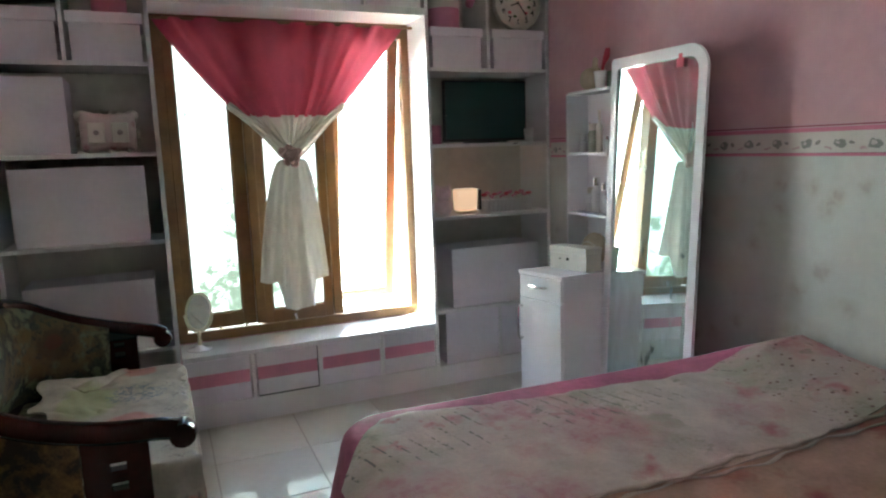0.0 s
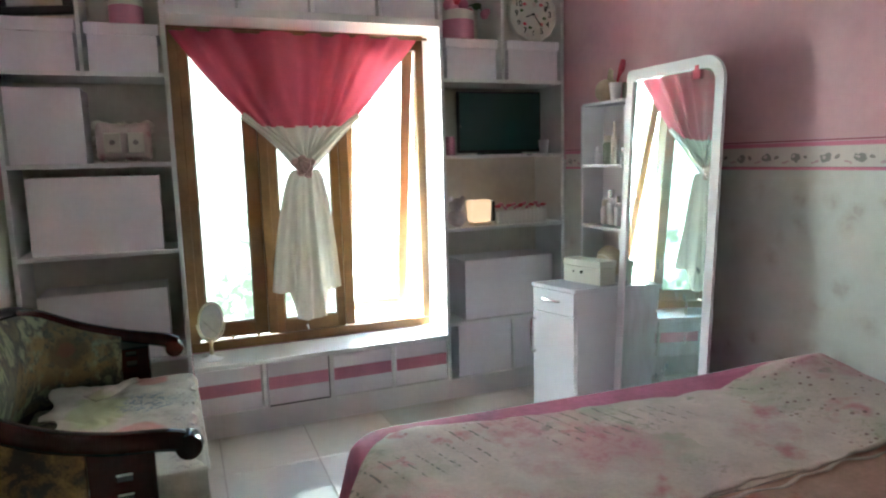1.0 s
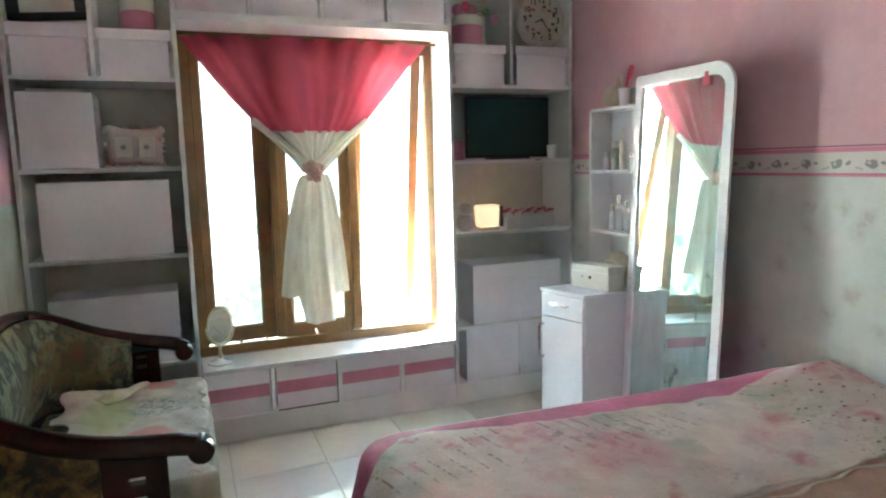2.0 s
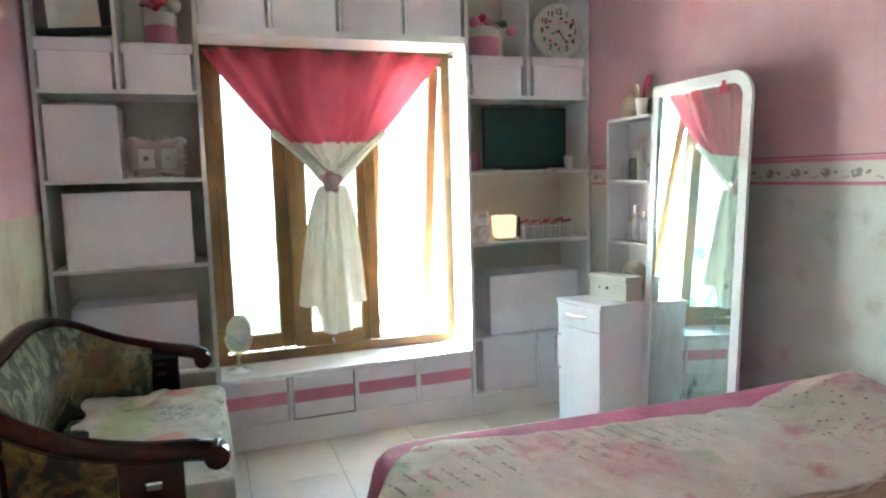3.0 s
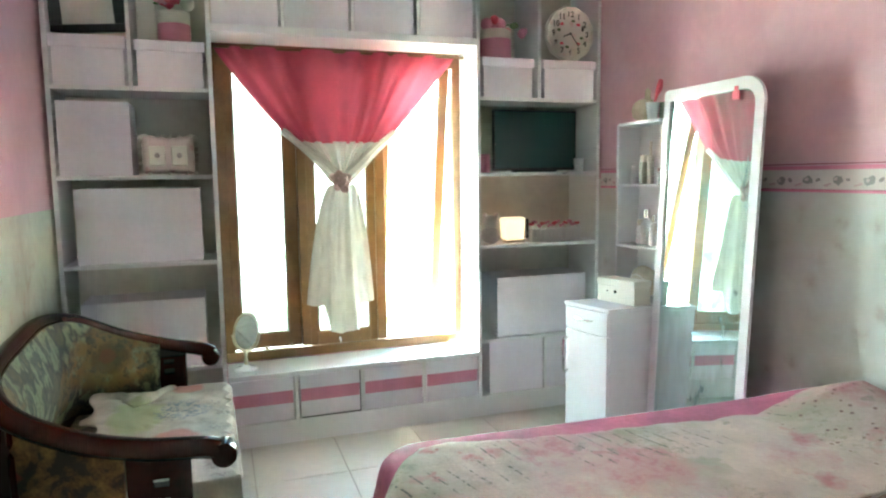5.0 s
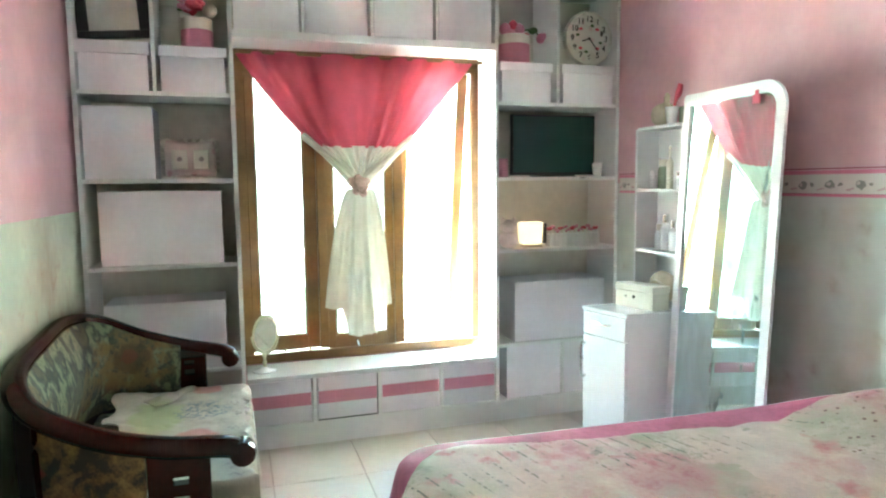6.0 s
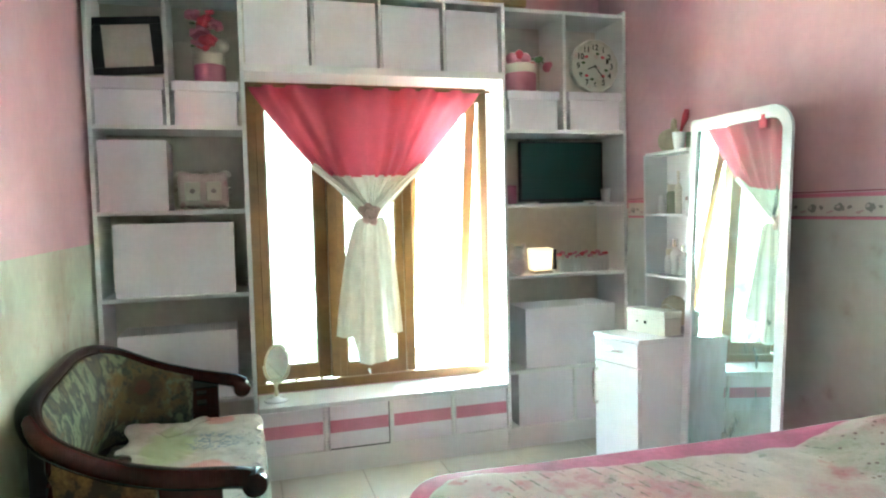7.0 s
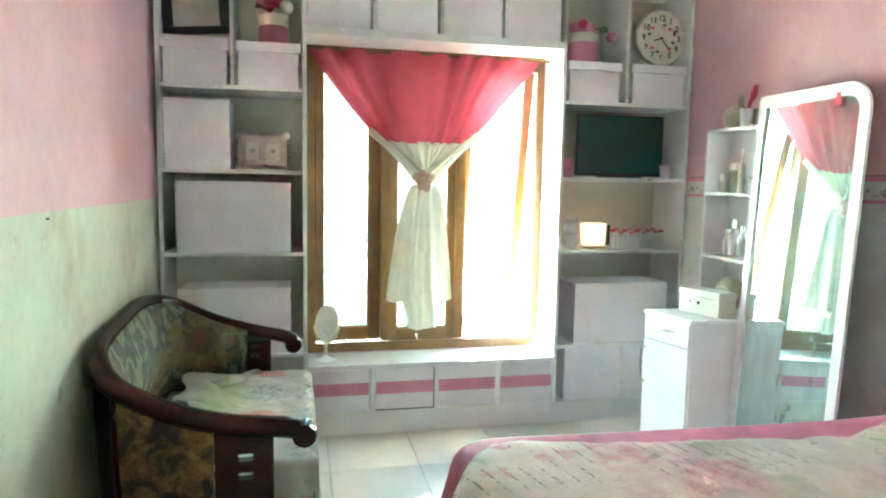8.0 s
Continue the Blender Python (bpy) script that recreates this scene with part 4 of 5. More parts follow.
def arm_post(y, x0, x1, slots):
    """A solid arm post in the arm's plane with two cut-through slots."""
    xs = (x0, *slots[0], x1)
    zs = (0.25, *slots[1], *slots[2], 0.645)
    full = [[not (i == 1 and j in (1, 3)) for j in range(5)] for i in range(3)]
    b = bmesh.new()
    g = [[[b.verts.new((x, y + s, z)) for z in zs] for x in xs] for s in (-0.02, 0.02)]
    for i in range(3):
        for j in range(5):
            if not full[i][j]:
                continue
            for s in (0, 1):
                b.faces.new((g[s][i][j], g[s][i + 1][j], g[s][i + 1][j + 1], g[s][i][j + 1]))
            for di, dj, (p, q) in ((-1, 0, ((i, j), (i, j + 1))), (1, 0, ((i + 1, j), (i + 1, j + 1))), (0, -1, ((i, j), (i + 1, j))), (0, 1, ((i, j + 1), (i + 1, j + 1)))):
                a, c = i + di, j + dj
                if not (0 <= a < 3 and 0 <= c < 5 and full[a][c]):
                    b.faces.new((g[0][p[0]][p[1]], g[0][q[0]][q[1]], g[1][q[0]][q[1]], g[1][p[0]][p[1]]))
    return b


part("arm_post", arm_post(1.99, -0.300, -0.108, POST_NEAR), DARKWOOD, settee, "slotted dark wood arm post")
part("arm_post", arm_post(3.21, -0.310, -0.170, POST_FAR), DARKWOOD, settee, "slotted dark wood arm post")
for x, y in ((-0.08, 2.06), (-0.08, 3.14), (-0.52, 2.30), (-0.52, 2.90)):
    part("leg", lathe([(0.022, 0.0), (0.028, 0.03), (0.024, 0.10), (0.036, 0.20), (0.036, 0.27)], (x, y, 0.0), 16), DARKWOOD, settee, "", True)

seat_cloth = thing("seat_cloth", (-0.2, 2.6, 0.5), "cream floral cloth with scalloped edge on the settee", "cloth")


def cloth_fn(u, v):
    y = 2.05 + (3.165 - 2.05) * u + 0.012 * noise.noise((v * 7, u * 3, 2))
    s = v * 0.86
    if s < 0.56:
        back = max(0, 1 - v / 0.42)
        x = -0.55 + s + 0.14 * noise.noise((u * 5, 0, 7)) * (1 - v) ** 2
        z = 0.500 + 0.016 * noise.noise((u * 6, v * 6, 0)) + 0.006 * abs(noise.noise((u * 14, v * 11, 4)))
        z += 0.026 * back * abs(noise.noise((u * 8 + v * 3, v * 13, 9)))
        z += 0.14 * max(0, 0.20 - v) * (0.5 + 0.5 * math.sin(u * 15 + 1 + v * 9)) * (0.3 + u * 0.7)
        if s > 0.52:
            x += 0.012 * math.sin(u * 62) * (s - 0.52) / 0.04
    else:
        d = s - 0.56
        x = 0.010 + 0.018 * math.sin(min(1, d / 0.04) * math.pi / 2) + 0.012 * math.sin(u * 62) + 0.024 * math.sin(u * 36 + 1) * d / 0.3
        z = 0.500 - max(0, d - 0.015) + 0.022 * abs(math.sin(u * 31)) * max(0, (v - 0.93) / 0.07)
    return (x, y, z)


part("cover", sheet(cloth_fn, 190, 60, 0.004), CLOTH, seat_cloth, "", True)


def turned_fold(u, v):
    """The back hem, pushed up against the backrest and turned over."""
    along, across = Vector((0.768, 0.641, 0)), Vector((0.641, -0.768, 0))
    p = Vector((-0.455, 2.990, 0.505)) + along * (0.265 * u)
    reach = 0.012 + (0.085 + 0.035 * math.sin(u * 5.0 + 0.5)) * v
    lift = (0.022 + 0.012 * math.sin(u * 7.5)) * math.sin(math.pi * min(1, v * 0.92 + 0.06)) * math.sin(math.pi * (0.12 + 0.76 * u))
    p += across * reach + Vector((0, 0, lift + 0.006 * noise.noise((u * 6, v * 5, 3)) + 0.004))
    return p


part("turned_fold", sheet(turned_fold, 40, 18, 0.004), CLOTH, seat_cloth, "cream hem turned over at the back", True)


def side_flap(u, v):
    x = -0.31 + 0.355 * u
    drop = v * 0.20
    y = 2.045 - 0.022 * math.sin(min(1, drop / 0.03) * math.pi / 2) - 0.016 * math.sin(u * 19) * v
    if x > -0.12:
        y -= 0.030 * math.sin(min(1, (x + 0.12) / 0.12) * math.pi / 2) * min(1, v * 3)
    return (x, y, 0.504 - max(0, drop - 0.012) + 0.030 * abs(math.sin(u * 11)) * max(0, (v - 0.8) / 0.2))


part("side_fall", sheet(side_flap, 50, 20, 0.004), CLOTH, seat_cloth, "", True)

# ---- mirror unit ----
unit = thing("mirror_cabinet", (2.1, 2.45, 0.0), "white dressing cabinet with a tall mirror and open shelves", "cabinet")
LEAN = 0.042


def mx(z):
    return 2.20 + (z - 1.3) * LEAN


def outline(y_near, y_far, z0, z1, r_near, r_far, n=8):
    pts = [(y_far, z0), (y_near, z0)]
    for k in range(n + 1):
        a = math.pi / 2 * k / n
        pts.append((y_near + r_near * (1 - math.cos(a)), z1 - r_near * (1 - math.sin(a))))
    for k in range(n + 1):
        a = math.pi / 2 * k / n
        pts.append((y_far - r_far * (1 - math.sin(a)), z1 - r_far * (1 - math.cos(a))))
    return pts


def mirror_frame():
    b = bmesh.new()
    out, inn = outline(1.998, 2.660, 0.03, 1.930, 0.12, 0.02), outline(2.046, 2.612, 0.08, 1.875, 0.068, 0.012)
    loops = []
    for pts, dx in ((out, 0.006), (out, -0.010), (inn, -0.012), (inn, 0.006)):
        loops.append([b.verts.new((mx(z) + dx, y, z)) for y, z in pts])
    n = len(out)
    for a, c in zip(loops, loops[1:] + loops[:1]):
        for k in range(n):
            b.faces.new((a[k], a[(k + 1) % n], c[(k + 1) % n], c[k]))
    return b


def mirror_plate(dx):
    b = bmesh.new()
    b.faces.new([b.verts.new((mx(z) + dx, y, z)) for y, z in outline(2.044, 2.614, 0.078, 1.877, 0.069, 0.013)])
    return b


part("mirror_frame", mirror_frame(), VENEER, unit, "white rounded mirror frame", True)
part("mirror", mirror_plate(0.0), MIRROR, unit, "tall mirror glass reflecting the window")
part("mirror_back", mirror_plate(0.012), VENEER, unit)
tag = bmesh.new()
for y0, y1, z0, z1 in ((2.139, 2.183, 1.832, 1.872), (2.150, 2.172, 1.872, 1.893)):
    box(mx(z0) - 0.016, mx(z0) - 0.008, y0, y1, z0, z1, 0.002, bm=tag)
solo("ribbon_tag", tag, ROSE, "small red ribbon tag hung on the mirror", "ribbon")
CX0 = 2.20
YA, YB = 2.665, 3.065
SHELF_Z = (0.815, 1.112, 1.455, 1.797)
part("side_panel", box(CX0, 2.355, YB - 0.018, YB, 0.0, SHELF_Z[3] - 0.01, 0.002), VENEER, unit)
part("side_panel", box(CX0 + 0.02, 2.355, YA, YA + 0.018, 0.0, SHELF_Z[3], 0.002), VENEER, unit)
part("back", box(2.345, 2.357, YA + 0.018, YB - 0.018, 0.0, SHELF_Z[3] - 0.016), VENEER, unit)
for z in SHELF_Z:
    part("shelf_board", box(CX0, 2.346, YA + 0.018, YB - 0.018, z - 0.016, z, 0.002), VENEER, unit)


def wedge(x_near, x_far, y0, y1, z0, z1, x_back):
    """A box whose front runs slightly askew."""
    b = box(0, 1, y0, y1, z0, z1)
    for v in b.verts:
        v.co.x = x_back if v.co.x > 0.5 else (x_near if v.co.y < (y0 + y1) / 2 else x_far)
    bmesh.ops.bevel(b, geom=list(b.edges), offset=0.003, segments=2, profile=0.5, affect="EDGES")
    return b


part("body", wedge(1.918, 1.838, 2.670, 2.965, 0.06, 0.790, CX0 - 0.004), VENEER, unit)
part("worktop", wedge(1.900, 1.818, 2.660, 2.975, 0.792, 0.813, CX0 - 0.004), VENEER, unit)
drawer = part("drawer", wedge(1.900, 1.820, 2.673, 2.962, 0.665, 0.788, 1.926), VENEER, unit)
part("handle", tube([(1.882, 2.77, 0.735, 0.007), (1.850, 2.79, 0.735, 0.007), (1.838, 2.87, 0.735, 0.007), (1.846, 2.92, 0.735, 0.007)], 16, 8), STEEL, drawer, "small chrome handle", True)
door = part("door", wedge(1.900, 1.820, 2.673, 2.962, 0.065, 0.659, 1.926), VENEER, unit)
part("handle", tube([(1.838, 2.945, 0.43, 0.007), (1.803, 2.95, 0.435, 0.008), (1.803, 2.95, 0.60, 0.008), (1.838, 2.945, 0.605, 0.007)], 20, 8), STEEL, door, "upright chrome handle", True)

# ---- outside ----
GROUND = material("pale_yard", (0.80, 0.78, 0.73), 0.9, var=0.2, scale=1.5)
solo("ground", box(-30, 30, YN + 0.12, 40, -0.35, -0.25), GROUND, "pale dry yard outside the window", "ground", kind="structure")
# Added emissive board: glows for the blown-out distance and helps light the room.
GLOWBOARD = bpy.data.materials.new("backdrop_glow")
GLOWBOARD.use_nodes = True
hn = GLOWBOARD.node_tree
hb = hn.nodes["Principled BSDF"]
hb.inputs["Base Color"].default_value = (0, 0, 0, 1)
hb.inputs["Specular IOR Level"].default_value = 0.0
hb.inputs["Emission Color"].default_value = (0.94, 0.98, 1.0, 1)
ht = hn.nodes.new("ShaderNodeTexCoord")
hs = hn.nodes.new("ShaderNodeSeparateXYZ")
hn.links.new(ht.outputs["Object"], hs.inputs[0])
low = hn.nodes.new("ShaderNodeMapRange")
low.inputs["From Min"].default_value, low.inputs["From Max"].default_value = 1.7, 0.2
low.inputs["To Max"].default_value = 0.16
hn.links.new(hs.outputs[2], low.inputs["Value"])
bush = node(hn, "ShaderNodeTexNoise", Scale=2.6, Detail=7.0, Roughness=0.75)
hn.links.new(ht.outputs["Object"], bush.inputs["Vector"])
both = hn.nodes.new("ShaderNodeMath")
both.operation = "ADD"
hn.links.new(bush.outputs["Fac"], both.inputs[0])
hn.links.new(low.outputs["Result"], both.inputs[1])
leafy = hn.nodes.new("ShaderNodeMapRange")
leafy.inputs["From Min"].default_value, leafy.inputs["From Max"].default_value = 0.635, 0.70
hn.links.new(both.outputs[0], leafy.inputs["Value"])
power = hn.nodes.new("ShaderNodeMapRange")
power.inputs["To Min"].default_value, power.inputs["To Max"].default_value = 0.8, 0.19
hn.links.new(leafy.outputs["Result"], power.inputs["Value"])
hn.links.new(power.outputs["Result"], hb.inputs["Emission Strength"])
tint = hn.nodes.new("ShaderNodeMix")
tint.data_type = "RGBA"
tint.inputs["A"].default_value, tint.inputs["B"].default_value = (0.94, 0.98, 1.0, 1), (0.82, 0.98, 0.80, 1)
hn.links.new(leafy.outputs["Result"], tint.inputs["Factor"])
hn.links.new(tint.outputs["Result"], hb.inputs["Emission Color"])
solo("backdrop", box(-9, 9, 7.5, 7.55, -0.24, 3.1), GLOWBOARD, "added glowing board standing in for the overexposed distance", "backdrop", kind="structure")

solo("nail", tube([(XW + 0.012, 1.955, 1.352, 0.004), (XW + 0.006, 1.955, 1.352, 0.004), (XW - 0.004, 1.955, 1.352, 0.003)], 4, 8), BLACK, "small dark nail in the pale wall", "nail")

# ---- small things on the shelves ----
def blob(c, r, squash=(1, 1, 1), seed=0, rough=0.15, bm=None, sub=2):
    b = bmesh.new()
    bmesh.ops.create_icosphere(b, subdivisions=sub, radius=1.0)
    for v in b.verts:
        k = 1 + rough * noise.noise(v.co * 2.2 + Vector((seed * 7.3, seed * 3.1, 0)))
        v.co = Vector((c[0] + v.co.x * r * squash[0] * k, c[1] + v.co.y * r * squash[1] * k, c[2] + v.co.z * r * squash[2] * k))
    return merge(bm, b) if bm is not None else b


def petals(c, r, n, seed, bm):
    """A small blossom of cupped petals."""
    rg = random.Random(seed)
    for k in range(n):
        a = 2 * math.pi * k / n + rg.random()
        e = rg.uniform(-0.3, 0.9)
        d = Vector((math.cos(a) * math.cos(e), math.sin(a) * math.cos(e), math.sin(e)))
        blob(Vector(c) + d * r * 0.55, r * 0.55, (1, 1, 0.8), seed + k, 0.3, bm, 1)
    return bm


# picture frame
pf = thing("picture_frame", (-0.55, 3.60, 2.236), "black picture frame with a pale picture leaning on a box", "picture frame")
tilt = Matrix.Translation((-0.55, 3.57, 2.252)) @ Matrix.Rotation(radians(-13), 4, "X") @ Matrix.Rotation(radians(-5), 4, "Y") @ Matrix.Diagonal((1.06, 1, 1.06, 1))
for x0, x1, z0, z1 in ((-0.165, 0.165, 0.002, 0.040), (-0.165, 0.165, 0.268, 0.308), (-0.165, -0.112, 0.040, 0.268), (0.112, 0.165, 0.040, 0.268)):
    b = box(x0, x1, -0.012, 0.012, z0, z1, 0.004)
    bmesh.ops.transform(b, matrix=tilt, verts=b.verts)
    part("moulding", b, BLACK, pf)
b = box(-0.113, 0.113, -0.002, 0.008, 0.039, 0.269)
bmesh.ops.transform(b, matrix=tilt, verts=b.verts)
PICTURE = material("pale_picture", (0.55, 0.52, 0.46), 0.3, var=0.15, scale=9, coat=0.2)
layer(PICTURE, scaled(PICTURE, spots(PICTURE, 6, 0.1, 0.45, ragged=0.6, gate=0.4), 0.5), (0.50, 0.44, 0.28))
part("picture", b, PICTURE, pf, "pale faded picture")

# flowers in a pink round box
fb = thing("flower_box", (-0.157, 3.60, 2.223), "round pink box with red artificial flowers", "flowers")
part("box", lathe([(0.078, 2.223), (0.082, 2.228), (0.082, 2.315), (0.078, 2.318)], (-0.157, 3.60, 0), 32), PINK, fb, "deep pink base", True)
part("rim", lathe([(0.079, 2.318), (0.080, 2.322), (0.080, 2.378), (0.070, 2.382)], (-0.157, 3.60, 0), 32), CREAMY, fb, "pale rim", True)
for k, (dx, dz, r) in enumerate(((-0.075, 0.20, 0.036), (-0.015, 0.17, 0.042), (-0.045, 0.11, 0.045), (-0.01, 0.06, 0.05), (0.035, 0.155, 0.036), (0.012, 0.225, 0.022), (-0.06, 0.05, 0.03))):
    part("flower", petals((-0.157 + dx, 3.585 + 0.01 * (k % 3), 2.378 + dz), r * 1.25, 10, k, bmesh.new()), ROSE if k % 2 else PINK, fb, "", True)
part("white_toy", blob((-0.087, 3.575, 2.425), 0.038, (1, 0.9, 0.95), 3, 0.05), CREAMY, fb, "small white plush blob", True)
lv = bmesh.new()
for k in range(6):
    blob((-0.235 + 0.02 * (k % 2), 3.58, 2.42 + 0.03 * k), 0.016, (1.2, 0.4, 0.5), k, 0.2, lv, 1)
part("leaf", lv, LEAF, fb)
fbp = box(-0.345, -0.25, 3.72, 3.735, 2.225, 2.47, 0.004)
solo("card", fbp, CREAMY, "pale grey card standing at the shelf back", "card")

# cushion with two pale squares
GREY_PRINT = material("grey_print", (0.36, 0.31, 0.30), 0.8, var=0.2, scale=40)
cu = thing("cushion", (-0.22, 3.62, 1.536), "small pink and white patterned cushion on a shelf", "cushion")
CUSH = material("cushion_cloth", (0.58, 0.46, 0.44), 0.85, var=0.1, scale=15)
layer(CUSH, scaled(CUSH, spots(CUSH, 17, 0.1, 0.4, ragged=0.7, gate=0.35), 0.8), (0.45, 0.20, 0.22))


def cushion_body():
    b = box(-0.352, -0.090, 3.585, 3.665, 1.541, 1.742, 0.03, 3)
    bmesh.ops.subdivide_edges(b, edges=list(b.edges), cuts=3, use_grid_fill=True)
    for v in b.verts:
        u, w = (v.co.x + 0.221) / 0.131, (v.co.z - 1.641) / 0.10
        pinch = 1 - 0.10 * (1 - abs(u)) * abs(w) - 0.0
        v.co.z = 1.641 + (v.co.z - 1.641) * pinch + 0.012 * abs(u) ** 3 * (1 if w > 0 else 0)
        v.co.y = 3.625 + (v.co.y - 3.625) * (1.15 - 0.5 * max(abs(u), abs(w)) ** 2)
    return b


cub = part("cover", cushion_body(), CUSH, cu, "", True)


def frill():
    """A wavy strip of cloth round the cushion's seam."""
    b = bmesh.new()
    n, rows = 120, []
    for k in range(n):
        a = 2 * math.pi * k / n
        c, s = math.cos(a), math.sin(a)
        m = max(abs(c), abs(s)) ** 0.85
        wave = math.sin(a * 22)
        rows.append([b.verts.new((-0.221 + c / m * rx, 3.622 + 0.010 * wave * t, 1.645 + s / m * rz + (0.006 * wave * t if s > 0 else 0)))
                     for rx, rz, t in ((0.112, 0.080, 0), (0.132, 0.095, 0.6), (0.148, 0.1035, 1))])
    for k in range(n):
        p, q = rows[k], rows[(k + 1) % n]
        for i in range(2):
            b.faces.new((p[i], q[i], q[i + 1], p[i + 1]))
    bmesh.ops.solidify(b, geom=list(b.faces), thickness=0.003)
    return b


for x in (-0.335, -0.107):
    ear = blob((x, 3.620, 1.728), 0.030, (1.15, 0.45, 0.85), 8, 0.12, None, 3)
    part("ear", ear, CREAMY, cu, "pale corner ear", True)
part("frill", frill(), CREAMY, cu, "pale frilled edge", True)
for x in (-0.275, -0.165):
    part("patch", box(x - 0.040, x + 0.040, 3.574, 3.586, 1.585, 1.690, 0.004), CREAMY, cu, "pale square patch")
    part("motif", blob((x, 3.574, 1.64), 0.014, (1, 0.25, 1), 2, 0.3), GREY_PRINT, cu, "", True)
for x in (-0.31, -0.215, -0.13, -0.085):
    part("foot_bead", blob((x, 3.56, 1.5445), 0.008, (1.3, 1, 1), 1, 0.0), CREAMY, cu, "", True)

# strawberry pot
sp = thing("fruit_pot", (1.676, 3.60, 2.223), "pink pot with artificial strawberries on a box", "flowers")
part("pot", lathe([(0.094, 2.223), (0.098, 2.230), (0.098, 2.336), (0.094, 2.338)], (1.676, 3.60, 0), 32), PINK, sp, "pink paper pot", True)
part("rim", lathe([(0.095, 2.338), (0.097, 2.345), (0.096, 2.39), (0.085, 2.395)], (1.676, 3.60, 0), 32), CREAMY, sp, "pale pink rim", True)
for k, (dx, dz, r, m) in enumerate(((-0.02, 0.055, 0.028, 1), (-0.065, 0.03, 0.035, 0), (0.02, 0.03, 0.035, 0), (0.072, -0.008, 0.024, 1), (0.165, -0.015, 0.028, 0), (-0.03, 0.01, 0.03, 0), (0.185, 0.0, 0.018, 0))):
    part("strawberry", blob((1.676 + dx, 3.565 + 0.012 * (k % 2), 2.395 + dz), r, (1, 1, 1.15), k, 0.15), ROSE if m else PINK, sp, "", True)
part("stem", tube([(1.69, 3.60, 2.39, 0.005), (1.75, 3.58, 2.43, 0.005), (1.80, 3.57, 2.42, 0.005), (1.84, 3.565, 2.39, 0.004)], 16, 8), LEAF, sp, "", True)
part("leaf", blob((1.79, 3.57, 2.425), 0.035, (1, 0.4, 0.6), 5, 0.3), LEAF, sp, "", True)

# clock
ck = thing("clock", (2.165, 3.56, 2.224), "round cream flowered clock with black numerals leaning on a box", "clock")
CFACE = material("clock_face", (0.63, 0.61, 0.53), 0.3, var=0.06, scale=8, coat=0.3)
layer(CFACE, scaled(CFACE, spots(CFACE, 15, 0.1, 0.45, offset=(1, 2, 3), ragged=0.9, gate=0.45), 0.6), (0.40, 0.44, 0.33))
layer(CFACE, scaled(CFACE, spots(CFACE, 19, 0.1, 0.40, offset=(4, 2, 1), ragged=0.8, gate=0.5), 0.6), (0.58, 0.34, 0.31))
layer(CFACE, scaled(CFACE, spots(CFACE, 9, 0.1, 0.4, ragged=0.6, gate=0.5), 0.35), (0.48, 0.42, 0.26))
CC = Vector((2.166, 3.548, 2.392))


def clock_case():
    """A round plate with a softly scalloped rim."""
    b = lathe([(0.138, -0.036), (0.160, -0.028), (0.166, 0.0), (0.158, 0.012), (0.146, 0.007), (0.10, 0.004), (0.004, 0.004)], CC, 96, None, "y")
    for v in b.verts:
        r = math.hypot(v.co.x - CC.x, v.co.z - CC.z)
        k = 1 + 0.030 * abs(math.sin(6 * math.atan2(v.co.z - CC.z, v.co.x - CC.x))) * max(0, (r - 0.13) / 0.035)
        v.co.x, v.co.z = CC.x + (v.co.x - CC.x) * k, CC.z + (v.co.z - CC.z) * k
    return b


part("case", clock_case(), CFACE, ck, "cream case with a scalloped flowered rim", True)
for a in range(12):
    ph = (a + 0.5) * math.pi / 6
    part("petal", blob((CC.x + 0.083 * math.cos(ph), CC.y - 0.005, CC.z + 0.083 * math.sin(ph)), 0.011, (1.3, 0.12, 0.8), a, 0.4), ROSE if a % 3 == 1 else LEAF if a % 3 else CREAMY, ck)
INK = material("clock_ink", (0.03, 0.028, 0.02), 0.5, var=0.1)
for n in range(1, 13):
    a = math.pi / 2 - n * math.pi / 6
    cur = bpy.data.curves.new("numeral", "FONT")
    cur.body, cur.size, cur.align_x, cur.align_y, cur.extrude = str(n), 0.050, "CENTER", "CENTER", 0.0006
    cur.offset = 0.0012
    cur.materials.append(INK)
    o = new("numeral", cur)
    o.parent = ck
    o.location = CC + Vector((0.118 * math.cos(a), -0.0085, 0.118 * math.sin(a))) - ORI[ck]
    o.rotation_euler = (radians(90), 0, 0)
for name, a, ln, w in (("hour_hand", radians(200), 0.055, 0.008), ("minute_hand", radians(-52), 0.095, 0.006)):
    b = box(0.0, ln, -0.0012, 0.0012, -w / 2, w / 2)
    bmesh.ops.transform(b, matrix=Matrix.Translation(CC + Vector((0, -0.012, 0))) @ Matrix.Rotation(-a, 4, "Y"), verts=b.verts)
    part(name, b, INK, ck)
part("hub", lathe([(0.008, 0.0), (0.008, 0.014), (0.003, 0.016)], CC, 12, None, "y"), INK, ck, "", True)
part("motif", blob((2.25, 3.534, 2.425), 0.014, (0.7, 0.2, 1.4), 2, 0.4), INK, ck)

# television
tv = thing("television", (1.99, 3.70, 1.530), "flat television on a shelf, its dark screen tinted green for glare", "television")
part("casing", box(1.690, 2.288, 3.665, 3.70, 1.542, 1.930, 0.008, 2), BLACK, tv)
part("screen", box(1.702, 2.276, 3.661, 3.667, 1.560, 1.918), SCREEN, tv, "dark screen with green glare haze put into its colour")
part("stand", box(1.85, 2.13, 3.64, 3.74, 1.531, 1.543, 0.003), BLACK, tv)
